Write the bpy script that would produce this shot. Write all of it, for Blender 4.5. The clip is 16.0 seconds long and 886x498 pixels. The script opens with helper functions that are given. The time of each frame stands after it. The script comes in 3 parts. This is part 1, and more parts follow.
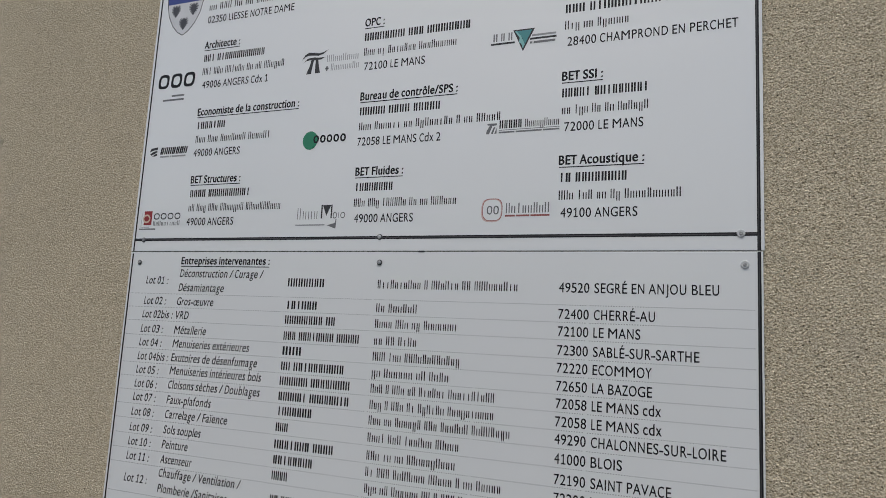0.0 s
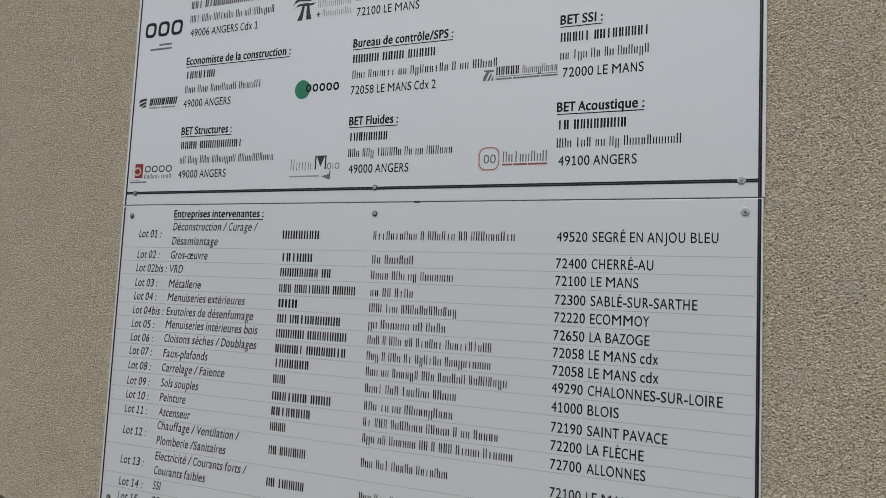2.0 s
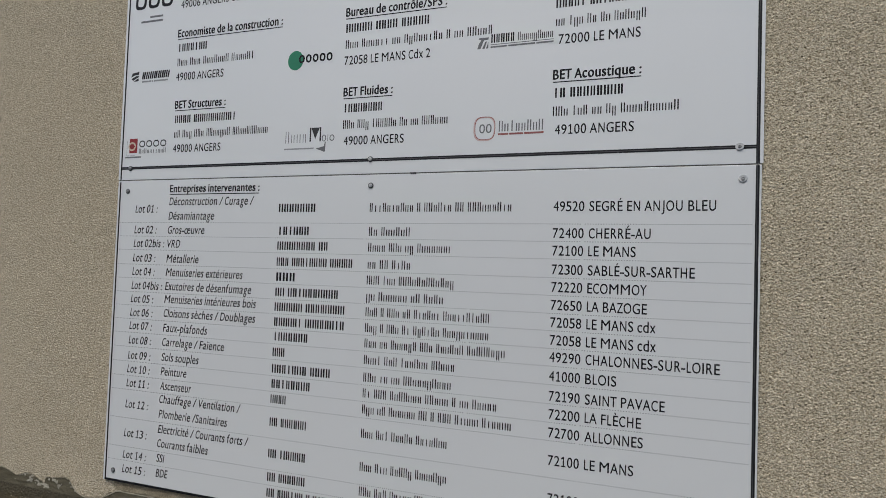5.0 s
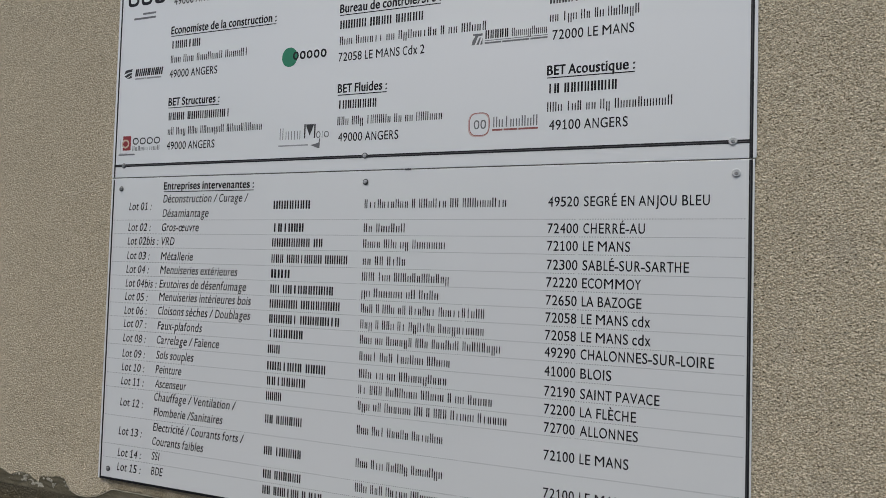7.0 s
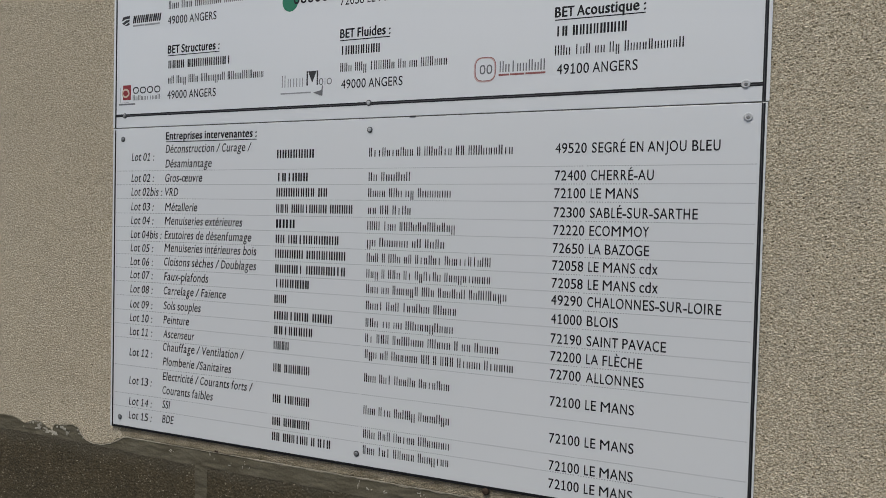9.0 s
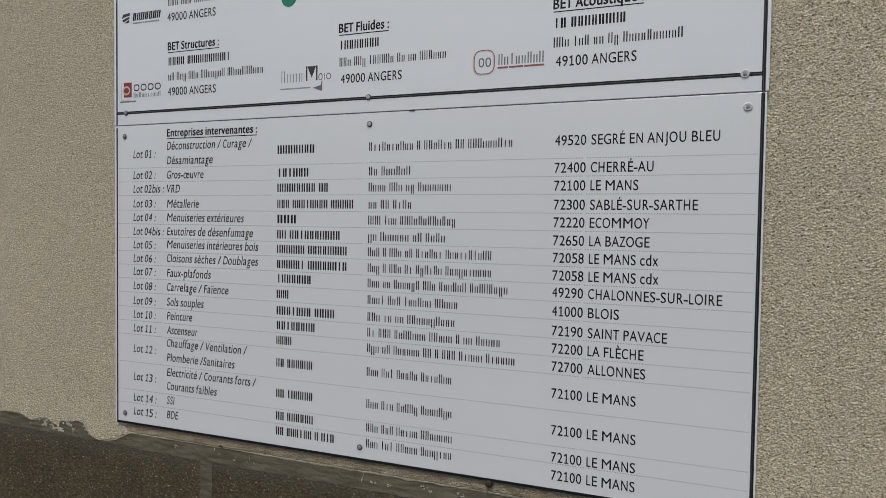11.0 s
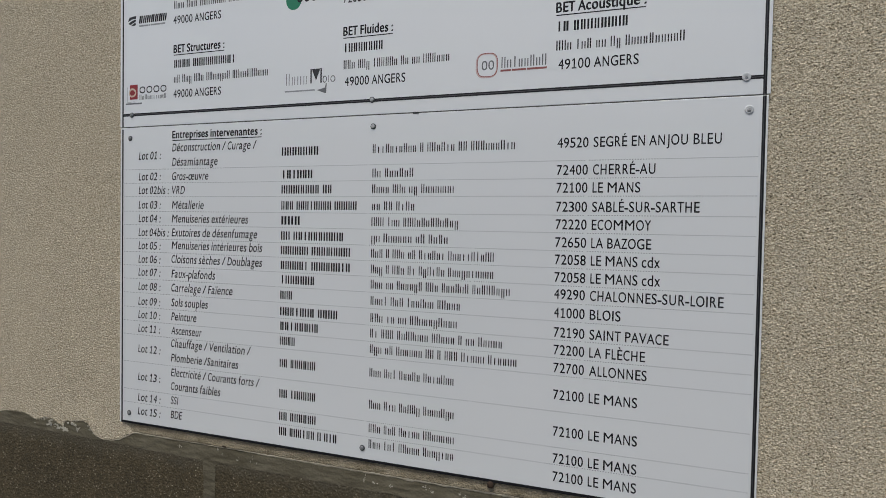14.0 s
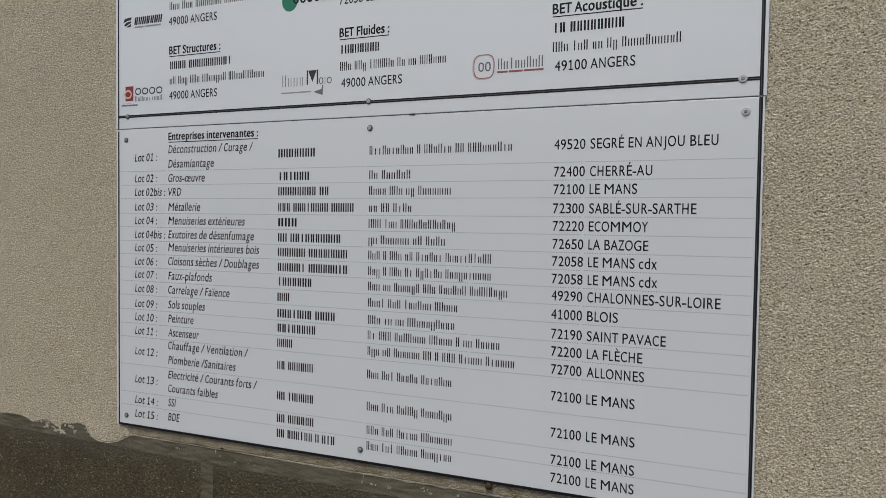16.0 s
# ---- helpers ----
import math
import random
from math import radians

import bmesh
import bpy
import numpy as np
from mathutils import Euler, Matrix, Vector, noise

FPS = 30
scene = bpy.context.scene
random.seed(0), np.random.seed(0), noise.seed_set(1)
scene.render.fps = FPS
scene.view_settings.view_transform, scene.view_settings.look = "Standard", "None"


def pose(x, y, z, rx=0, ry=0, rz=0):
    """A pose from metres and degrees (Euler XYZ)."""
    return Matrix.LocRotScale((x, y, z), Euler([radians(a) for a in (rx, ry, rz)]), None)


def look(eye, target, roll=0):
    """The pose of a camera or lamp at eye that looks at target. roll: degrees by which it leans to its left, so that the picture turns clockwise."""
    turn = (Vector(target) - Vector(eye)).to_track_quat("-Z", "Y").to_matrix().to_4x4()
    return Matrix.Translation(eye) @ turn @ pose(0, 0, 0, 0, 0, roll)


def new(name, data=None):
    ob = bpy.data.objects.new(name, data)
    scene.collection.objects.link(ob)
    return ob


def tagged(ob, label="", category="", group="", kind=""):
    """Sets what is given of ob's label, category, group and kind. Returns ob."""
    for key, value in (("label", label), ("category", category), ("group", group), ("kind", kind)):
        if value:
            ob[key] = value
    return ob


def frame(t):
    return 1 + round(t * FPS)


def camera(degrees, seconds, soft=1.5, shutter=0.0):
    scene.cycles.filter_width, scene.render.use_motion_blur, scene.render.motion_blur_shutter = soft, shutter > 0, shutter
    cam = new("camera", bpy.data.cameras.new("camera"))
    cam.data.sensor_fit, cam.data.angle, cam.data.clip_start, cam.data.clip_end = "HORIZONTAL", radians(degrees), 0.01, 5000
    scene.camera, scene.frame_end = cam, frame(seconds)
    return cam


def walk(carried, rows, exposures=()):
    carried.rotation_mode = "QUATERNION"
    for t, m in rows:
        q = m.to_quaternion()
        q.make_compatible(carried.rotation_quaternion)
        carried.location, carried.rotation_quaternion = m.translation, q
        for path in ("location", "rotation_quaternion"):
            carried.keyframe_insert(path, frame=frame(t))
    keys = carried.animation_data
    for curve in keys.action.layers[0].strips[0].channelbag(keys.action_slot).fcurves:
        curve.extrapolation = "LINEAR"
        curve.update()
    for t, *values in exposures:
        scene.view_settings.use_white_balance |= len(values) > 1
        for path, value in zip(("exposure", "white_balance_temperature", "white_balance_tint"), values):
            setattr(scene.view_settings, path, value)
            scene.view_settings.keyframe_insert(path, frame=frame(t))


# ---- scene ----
cam = camera(65.3, 16.0, soft=0.55)
PATH = [
    (0, (1.148, -1.091, 1.446), (0.398, 0.742, 1.723), 3.1),
    (0.5, (1.145, -1.088, 1.436), (0.398, 0.751, 1.687), 3.3),
    (1, (1.143, -1.083, 1.439), (0.402, 0.763, 1.641), 2.9),
    (1.5, (1.145, -1.082, 1.439), (0.401, 0.767, 1.612), 2.6),
    (2, (1.142, -1.077, 1.433), (0.404, 0.775, 1.593), 2.7),
    (2.5, (1.142, -1.077, 1.436), (0.412, 0.78, 1.566), 2.6),
    (3, (1.143, -1.074, 1.433), (0.408, 0.783, 1.542), 2.3),
    (3.5, (1.143, -1.072, 1.433), (0.407, 0.785, 1.52), 2.2),
    (4, (1.144, -1.071, 1.433), (0.401, 0.784, 1.522), 2.0),
    (4.2, (1.146, -1.069, 1.433), (0.402, 0.785, 1.52), 2.0),
    (6.3, (1.15, -1.069, 1.43), (0.419, 0.792, 1.501), 1.8),
    (6.5, (1.148, -1.07, 1.43), (0.422, 0.792, 1.5), 1.7),
    (7, (1.148, -1.071, 1.427), (0.421, 0.791, 1.504), 1.7),
    (7.5, (1.147, -1.07, 1.428), (0.417, 0.791, 1.489), 1.7),
    (8, (1.145, -1.069, 1.422), (0.413, 0.792, 1.447), 1.6),
    (8.5, (1.144, -1.068, 1.424), (0.411, 0.792, 1.401), 1.4),
    (9, (1.143, -1.064, 1.418), (0.407, 0.795, 1.362), 1.4),
    (9.2, (1.144, -1.061, 1.418), (0.405, 0.796, 1.353), 1.4),
    (11.3, (1.15, -1.064, 1.415), (0.403, 0.79, 1.34), 0.7),
    (11.5, (1.148, -1.065, 1.413), (0.404, 0.789, 1.334), 0.6),
    (12, (1.149, -1.066, 1.41), (0.405, 0.789, 1.338), 0.9),
    (12.5, (1.151, -1.068, 1.416), (0.399, 0.783, 1.344), 0.8),
    (13, (1.152, -1.069, 1.415), (0.393, 0.78, 1.351), 1.0),
    (13.5, (1.152, -1.07, 1.415), (0.396, 0.78, 1.349), 1.0),
    (14, (1.154, -1.068, 1.413), (0.395, 0.781, 1.352), 1.0),
    (14.5, (1.152, -1.069, 1.415), (0.396, 0.782, 1.353), 0.9),
    (15, (1.152, -1.071, 1.415), (0.4, 0.782, 1.357), 0.9),
    (15.5, (1.152, -1.072, 1.416), (0.398, 0.78, 1.356), 0.7),
    (16, (1.153, -1.068, 1.42), (0.403, 0.784, 1.352), 0.8),
]
walk(cam, [(t, look(eye, target, roll)) for t, eye, target, roll in PATH], [(0, -0.165), (1.5, -0.18), (3, -0.185), (3.5, -0.165), (4, -0.15), (6.5, -0.135), (8, -0.145), (9, -0.10), (11.5, -0.075), (16, -0.08)])

# ---- light ----
world = bpy.data.worlds.new("overcast_sky")
scene.world = world
world.use_nodes = True
wn = world.node_tree.nodes
sky = wn.new("ShaderNodeTexSky")
sky.sky_type = "NISHITA"
sky.sun_disc = False
sky.sun_elevation, sky.sun_rotation = radians(50), radians(200)
sky.air_density, sky.dust_density, sky.ozone_density = 1.0, 2.5, 1.5
wn["Background"].inputs["Strength"].default_value = 0.125
world.node_tree.links.new(sky.outputs["Color"], wn["Background"].inputs["Color"])

sun = new("sun", bpy.data.lights.new("sun", "SUN"))
sun.data.energy, sun.data.angle, sun.data.color = 1.55, radians(20), (1.0, 1.0, 0.91)
sun.matrix_world = look((1.0, -6.0, 12.0), (0.6, 0.0, 1.0))


# ---- materials ----
def material(name, rough=0.6, metal=0.0, spec=0.5):
    """A node material; returns it with its tree and shader."""
    m = bpy.data.materials.new(name)
    m.use_nodes = True
    s = m.node_tree.nodes["Principled BSDF"]
    s.inputs["Roughness"].default_value = rough
    s.inputs["Metallic"].default_value = metal
    s.inputs["Specular IOR Level"].default_value = spec
    return m, m.node_tree, s


def noise_node(tree, scale, detail=3.0, stretch=(1, 1, 1), rough=0.55):
    co = tree.nodes.new("ShaderNodeNewGeometry")
    mp = tree.nodes.new("ShaderNodeMapping")
    mp.inputs["Scale"].default_value = stretch
    n = tree.nodes.new("ShaderNodeTexNoise")
    n.inputs["Scale"].default_value, n.inputs["Detail"].default_value, n.inputs["Roughness"].default_value = scale, detail, rough
    tree.links.new(co.outputs["Position"], mp.inputs["Vector"])
    tree.links.new(mp.outputs["Vector"], n.inputs["Vector"])
    return n.outputs["Fac"]


def ramp(tree, fac, *stops):
    r = tree.nodes.new("ShaderNodeValToRGB")
    while len(r.color_ramp.elements) < len(stops):
        r.color_ramp.elements.new(0.5)
    for e, (p, c) in zip(r.color_ramp.elements, stops):
        e.position, e.color = p, (*c, 1)
    tree.links.new(fac, r.inputs["Fac"])
    return r.outputs["Color"]


def blend(tree, kind, fac, a, b):
    x = tree.nodes.new("ShaderNodeMix")
    x.data_type, x.blend_type = "RGBA", kind
    for socket, v in ((x.inputs["Factor"], fac), (x.inputs[6], a), (x.inputs[7], b)):
        if isinstance(v, bpy.types.NodeSocket):
            tree.links.new(v, socket)
        elif isinstance(v, tuple):
            socket.default_value = (*v, 1)
        else:
            socket.default_value = v
    return x.outputs[2]


def bump(tree, shader, height, strength, distance):
    b = tree.nodes.new("ShaderNodeBump")
    b.inputs["Strength"].default_value, b.inputs["Distance"].default_value = strength, distance
    tree.links.new(height, b.inputs["Height"])
    tree.links.new(b.outputs["Normal"], shader.inputs["Normal"])


def cells(tree, scale, stretch=(1, 1, 1)):
    """Grains of sand: a random value for each, and the distance from its middle."""
    co = tree.nodes.new("ShaderNodeNewGeometry")
    mp = tree.nodes.new("ShaderNodeMapping")
    mp.inputs["Scale"].default_value = stretch
    v = tree.nodes.new("ShaderNodeTexVoronoi")
    v.inputs["Scale"].default_value = scale
    sep = tree.nodes.new("ShaderNodeSeparateColor")
    tree.links.new(co.outputs["Position"], mp.inputs["Vector"])
    tree.links.new(mp.outputs["Vector"], v.inputs["Vector"])
    tree.links.new(v.outputs["Color"], sep.inputs["Color"])
    return sep.outputs["Red"], sep.outputs["Green"], v.outputs["Distance"]


def roughcast_material():
    m, tr, s = material("beige_roughcast", 0.92, spec=0.25)
    tone, tint, _ = cells(tr, 640, (0.8, 1, 1))
    grains = ramp(tr, tone, (0.0, (0.35, 0.303, 0.214)), (0.22, (0.48, 0.420, 0.308)), (0.65, (0.575, 0.512, 0.385)), (1.0, (0.71, 0.643, 0.508)))
    brown = ramp(tr, tint, (0.91, (0, 0, 0)), (0.95, (0.45, 0.45, 0.45)))
    c = blend(tr, "MIX", brown, grains, (0.42, 0.33, 0.215))
    fine = ramp(tr, noise_node(tr, 520, 1.2, (0.85, 1, 1)), (0.32, (0.88, 0.87, 0.85)), (0.68, (1.09, 1.085, 1.08)))
    c = blend(tr, "MULTIPLY", 1.0, c, fine)
    clump = ramp(tr, noise_node(tr, 230, 1.5, (0.85, 1, 1)), (0.30, (0.88, 0.87, 0.85)), (0.70, (1.12, 1.115, 1.105)))
    c = blend(tr, "MULTIPLY", 1.0, c, clump)
    # shade of crevices painted as dark specks, scattered apart from the relief
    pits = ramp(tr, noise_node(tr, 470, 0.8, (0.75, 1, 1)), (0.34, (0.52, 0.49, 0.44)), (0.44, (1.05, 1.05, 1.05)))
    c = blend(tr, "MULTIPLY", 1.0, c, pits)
    warm = ramp(tr, noise_node(tr, 42, 4), (0.54, (0, 0, 0)), (0.76, (0.28, 0.28, 0.28)))
    c = blend(tr, "MIX", warm, c, (0.50, 0.415, 0.28))
    broad = ramp(tr, noise_node(tr, 5, 4), (0.3, (0.97, 0.97, 0.985)), (0.7, (1.02, 1.02, 1.035)))
    c = blend(tr, "MULTIPLY", 1.0, c, broad)
    grey = ramp(tr, noise_node(tr, 11, 3), (0.56, (0, 0, 0)), (0.82, (0.35, 0.35, 0.35)))
    c = blend(tr, "MIX", grey, c, (0.44, 0.395, 0.325))
    # scattered dark dots: the shade inside small holes, put into the colour
    _, _, far = cells(tr, 75)
    holes = ramp(tr, far, (0.075, (0.10, 0.085, 0.06)), (0.12, (1, 1, 1)))
    c = blend(tr, "MULTIPLY", 0.9, c, holes)
    tr.links.new(c, s.inputs["Base Color"])
    bump(tr, s, noise_node(tr, 560, 2, (0.85, 1, 1)), 0.75, 0.0018)
    return m


def pebble_material():
    m, tr, s = material("brown_pebbledash", 0.85, spec=0.3)
    tone, tint, _ = cells(tr, 430, (0.9, 1, 1.1))
    stones = ramp(tr, tone, (0.0, (0.058, 0.047, 0.028)), (0.60, (0.079, 0.064, 0.039)), (0.93, (0.102, 0.084, 0.053)), (0.97, (0.155, 0.132, 0.090)), (1.0, (0.30, 0.27, 0.20)))
    rust = ramp(tr, tint, (0.88, (0, 0, 0)), (0.93, (0.4, 0.4, 0.4)))
    c = blend(tr, "MIX", rust, stones, (0.075, 0.055, 0.03))
    lumps = ramp(tr, noise_node(tr, 210, 2, (0.8, 1, 1.2)), (0.32, (0.66, 0.66, 0.65)), (0.66, (1.24, 1.23, 1.20)))
    c = blend(tr, "MULTIPLY", 1.0, c, lumps)
    dirt = ramp(tr, noise_node(tr, 9, 4), (0.35, (0.93, 0.92, 0.90)), (0.68, (1.17, 1.14, 1.08)))
    c = blend(tr, "MULTIPLY", 1.0, c, dirt)
    # thin grey slurry that ran down from the mortar band, with an uneven edge
    co = tr.nodes.new("ShaderNodeNewGeometry")
    xyz = tr.nodes.new("ShaderNodeSeparateXYZ")
    tr.links.new(co.outputs["Position"], xyz.inputs["Vector"])
    wave = tr.nodes.new("ShaderNodeMath")
    wave.operation, wave.inputs[1].default_value = "MULTIPLY_ADD", 0.06
    tr.links.new(noise_node(tr, 24, 4), wave.inputs[0])
    tr.links.new(xyz.outputs["Z"], wave.inputs[2])
    reach = tr.nodes.new("ShaderNodeMapRange")
    for key, value in (("From Min", 0.945), ("From Max", 0.972), ("To Min", 0.0), ("To Max", 0.55)):
        reach.inputs[key].default_value = value
    tr.links.new(wave.outputs[0], reach.inputs["Value"])
    c = blend(tr, "MIX", reach.outputs["Result"], c, (0.098, 0.088, 0.063))
    tr.links.new(c, s.inputs["Base Color"])
    bump(tr, s, noise_node(tr, 520, 3), 0.6, 0.001)
    return m


def mortar_material():
    m, tr, s = material("grey_mortar", 0.85, spec=0.3)
    c = ramp(tr, noise_node(tr, 16, 5), (0.30, (0.103, 0.089, 0.058)), (0.55, (0.135, 0.118, 0.080)), (0.75, (0.170, 0.151, 0.108)))
    fine = ramp(tr, noise_node(tr, 380, 3), (0.30, (0.88, 0.88, 0.87)), (0.70, (1.09, 1.09, 1.08)))
    c = blend(tr, "MULTIPLY", 1.0, c, fine)
    tr.links.new(c, s.inputs["Base Color"])
    bump(tr, s, noise_node(tr, 260, 4), 0.3, 0.001)
    return m


def fillet_material():
    m, tr, s = material("shaded_brown_mortar", 0.92, spec=0.2)
    # earthy brown, taken darker for the shade under the boards
    c = ramp(tr, noise_node(tr, 34, 5), (0.30, (0.225, 0.190, 0.128)), (0.52, (0.305, 0.264, 0.188)), (0.74, (0.40, 0.352, 0.262)))
    sand = ramp(tr, noise_node(tr, 420, 2), (0.30, (0.58, 0.56, 0.52)), (0.70, (1.36, 1.34, 1.30)))
    c = blend(tr, "MULTIPLY", 0.8, c, sand)
    tr.links.new(c, s.inputs["Base Color"])
    bump(tr, s, noise_node(tr, 380, 3), 0.4, 0.001)
    return m


def plain_material(name, colour, rough=0.6, metal=0.0, vary=0.06, spec=0.5):
    m, tr, s = material(name, rough, metal, spec)
    lo, hi = (tuple(min(1, v * f) for v in colour) for f in (1 - vary, 1 + vary))
    tr.links.new(ramp(tr, noise_node(tr, 25, 5), (0.3, lo), (0.7, hi)), s.inputs["Base Color"])
    return m


def board_material():
    m, tr, s = material("white_aluminium_composite", 0.28, spec=1.0)
    c = ramp(tr, noise_node(tr, 2.5, 1), (0.2, (0.731, 0.745, 0.744)), (0.8, (0.755, 0.768, 0.765)))
    tr.links.new(c, s.inputs["Base Color"])
    r = tr.nodes.new("ShaderNodeMapRange")
    r.inputs["To Min"].default_value, r.inputs["To Max"].default_value = 0.26, 0.33
    tr.links.new(noise_node(tr, 5, 1), r.inputs["Value"])
    tr.links.new(r.outputs["Result"], s.inputs["Roughness"])
    bump(tr, s, noise_node(tr, 4, 1), 0.06, 0.01)
    return m


ROUGHCAST, PEBBLE, MORTAR, FILLET, BOARD = roughcast_material(), pebble_material(), mortar_material(), fillet_material(), board_material()
INK = plain_material("black_print", (0.014, 0.014, 0.016), 0.5, spec=0.2)
INK_BOLD = plain_material("black_bold_print", (0.048, 0.048, 0.051), 0.5, spec=0.2)
INK_SOFT = plain_material("charcoal_print", (0.165, 0.167, 0.172), 0.5, spec=0.2)
FRAME_GREY = plain_material("dark_grey_frame_print", (0.085, 0.085, 0.088), 0.5, spec=0.3)
RULE_INK = plain_material("grey_dotted_print", (0.35, 0.355, 0.36), 0.5)
MID_INK = plain_material("mid_grey_print", (0.18, 0.182, 0.187), 0.5, spec=0.3)
PALE_INK = plain_material("pale_grey_print", (0.30, 0.305, 0.31), 0.5)
GREEN_INK = plain_material("green_print", (0.008, 0.20, 0.10), 0.45)
TEAL_INK = plain_material("teal_print", (0.05, 0.25, 0.26), 0.45)
RED_INK = plain_material("red_print", (0.28, 0.018, 0.022), 0.45)
ROSE_INK = plain_material("rose_brown_print", (0.30, 0.09, 0.08), 0.45)
PALE_ROSE = plain_material("pale_rose_print", (0.58, 0.42, 0.39), 0.45)
PALE_TEAL = plain_material("pale_teal_print", (0.20, 0.46, 0.45), 0.45)
EMBLEM_GREY = plain_material("dark_blue_grey_print", (0.042, 0.045, 0.055), 0.5)
CREAM_INK = plain_material("cream_print", (0.62, 0.50, 0.38), 0.45)
BLUE_INK = plain_material("blue_print", (0.015, 0.04, 0.22), 0.45)
SILVER_INK = plain_material("silver_grey_print", (0.60, 0.605, 0.62), 0.45)
STEEL = plain_material("weathered_zinc_screw", (0.27, 0.27, 0.27), 0.55, 0.4, 0.25)
ZINC = plain_material("bright_zinc_screw", (0.50, 0.50, 0.50), 0.5, 0.3, 0.2)
CAP_GREY = plain_material("pale_grey_washer", (0.62, 0.63, 0.63), 0.5, 0.0, 0.1)
RUST = plain_material("rusty_iron", (0.055, 0.034, 0.020), 0.85, 0.2, 0.4)
JOINT_GREY = plain_material("dusty_joint", (0.10, 0.098, 0.09), 0.8)
DARK_STEEL = plain_material("dark_weathered_zinc", (0.085, 0.085, 0.088), 0.6, 0.4, 0.25)
CORE = plain_material("dark_composite_core", (0.03, 0.03, 0.032), 0.6)
PALE_MORTAR = plain_material("pale_mortar", (0.42, 0.37, 0.28), 0.9, 0.0, 0.35)
CRUMB = plain_material("whitish_crumbs", (0.36, 0.335, 0.27), 0.9, 0.0, 0.45)
ASPHALT = plain_material("asphalt", (0.05, 0.05, 0.05), 0.9, 0.0, 0.3)


# ---- building blocks ----
def part(name, bm, mat, parent=None, label=""):
    """Links a bmesh as one mesh object, under a thing where one is given."""
    me = bpy.data.meshes.new(name)
    bm.to_mesh(me)
    bm.free()
    me.materials.append(mat)
    ob = new(name, me)
    if parent:
        ob.parent = parent
    if label:
        tagged(ob, label)
    return ob


def add_box(bm, x0, x1, y0, y1, z0, z1, bevel=0.0):
    vs = bmesh.ops.create_cube(bm, size=1.0)["verts"]
    for v in vs:
        v.co = Vector((x0 + (v.co.x + 0.5) * (x1 - x0), y0 + (v.co.y + 0.5) * (y1 - y0), z0 + (v.co.z + 0.5) * (z1 - z0)))
    if bevel:
        edges = list({e for v in vs for e in v.link_edges})
        bmesh.ops.bevel(bm, geom=edges, offset=bevel, segments=2, affect="EDGES", profile=0.5)
    return bm


def add_lathe(bm, centre, profile, steps=24):
    """Turns (radius, y) pairs round an axis along y through centre (x, z)."""
    rings = []
    for r, y in profile:
        rings.append([bm.verts.new((centre[0] + r * math.cos(2 * math.pi * k / steps), y, centre[1] + r * math.sin(2 * math.pi * k / steps))) for k in range(steps)])
    for a, b in zip(rings, rings[1:]):
        for k in range(steps):
            bm.faces.new((a[k], a[(k + 1) % steps], b[(k + 1) % steps], b[k]))
    bm.faces.new(rings[-1])
    bm.normal_update()
    for f in bm.faces:
        f.smooth = True
    return bm


PRINT_Y = -0.0002      # the print lies just before the board's face at y = 0


def add_quad(bm, x0, x1, z0, z1, y=PRINT_Y, lean=0.0):
    h = z1 - z0
    vs = [bm.verts.new(p) for p in ((x0, y, z0), (x1, y, z0), (x1 + lean * h, y, z1), (x0 + lean * h, y, z1))]
    return bm.faces.new(vs)


def add_shape(bm, points, y=PRINT_Y):
    return bm.faces.new([bm.verts.new((x, y, z)) for x, z in points])


def oval(cx, cz, rx, rz, steps=28, start=0.0, sweep=360.0):
    return [(cx + rx * math.cos(radians(start + sweep * k / steps)), cz + rz * math.sin(radians(start + sweep * k / steps))) for k in range(steps if sweep == 360 else steps + 1)]


def add_loop(bm, outer, inner, y=PRINT_Y):
    a = [bm.verts.new((x, y, z)) for x, z in outer]
    b = [bm.verts.new((x, y, z)) for x, z in inner]
    for k in range(len(a)):
        n = (k + 1) % len(a)
        bm.faces.new((a[k], a[n], b[n], b[k]))


# advance widths of the printed face, in thousandths of its type size
ADVANCES = {226: " ", 229: "il", 239: "j", 252: "I.", 250: ",", 267: ":", 306: "-f", 319: "J", 335: "t", 349: "r", 386: "/", 391: "s", 395: "z", 420: "L", 423: "c", 433: "x", 453: "vyk", 459: "FS", 468: "Z", 471: "g", 479: "a", 487: "TEY",
            498: "e", 507: "0123456789", 517: "PX", 525: "bdhnopqu", 533: "CK", 544: "BR", 567: "V", 579: "A", 615: "D", 623: "H", 631: "G", 644: "NU", 662: "OQ", 715: "w", 799: "m", 840: "œ", 855: "M", 890: "W"}
WIDTH = {ch: w / 1000 for w, chars in ADVANCES.items() for ch in chars}
PLAIN = str.maketrans("ÉÈéèêôï", "EEeeeoi")
TYPE_CAP, TYPE_X, TYPE_TALL = 0.644, 0.466, 0.690      # capitals, small letters and tall small letters, in type sizes
STEM, STEM_BOLD = 0.097, 0.138      # upright strokes, in type sizes
CAP = 0.0155           # height of the capitals on the boards


def outline(ch, swell=0.0):
    """The outline of one character in the built-in font: its points and faces."""
    cu = bpy.data.curves.new("text", "FONT")
    cu.body, cu.size, cu.resolution_u, cu.offset = ch, 1.0, 4, swell
    ob = new("text", cu)
    bpy.context.view_layer.update()
    me = bpy.data.meshes.new_from_object(ob.evaluated_get(bpy.context.evaluated_depsgraph_get()))
    bpy.data.objects.remove(ob)
    bpy.data.curves.remove(cu)
    points, faces = [(v.co.x, v.co.y) for v in me.vertices], [tuple(p.vertices) for p in me.polygons]
    bpy.data.meshes.remove(me)
    return points, faces


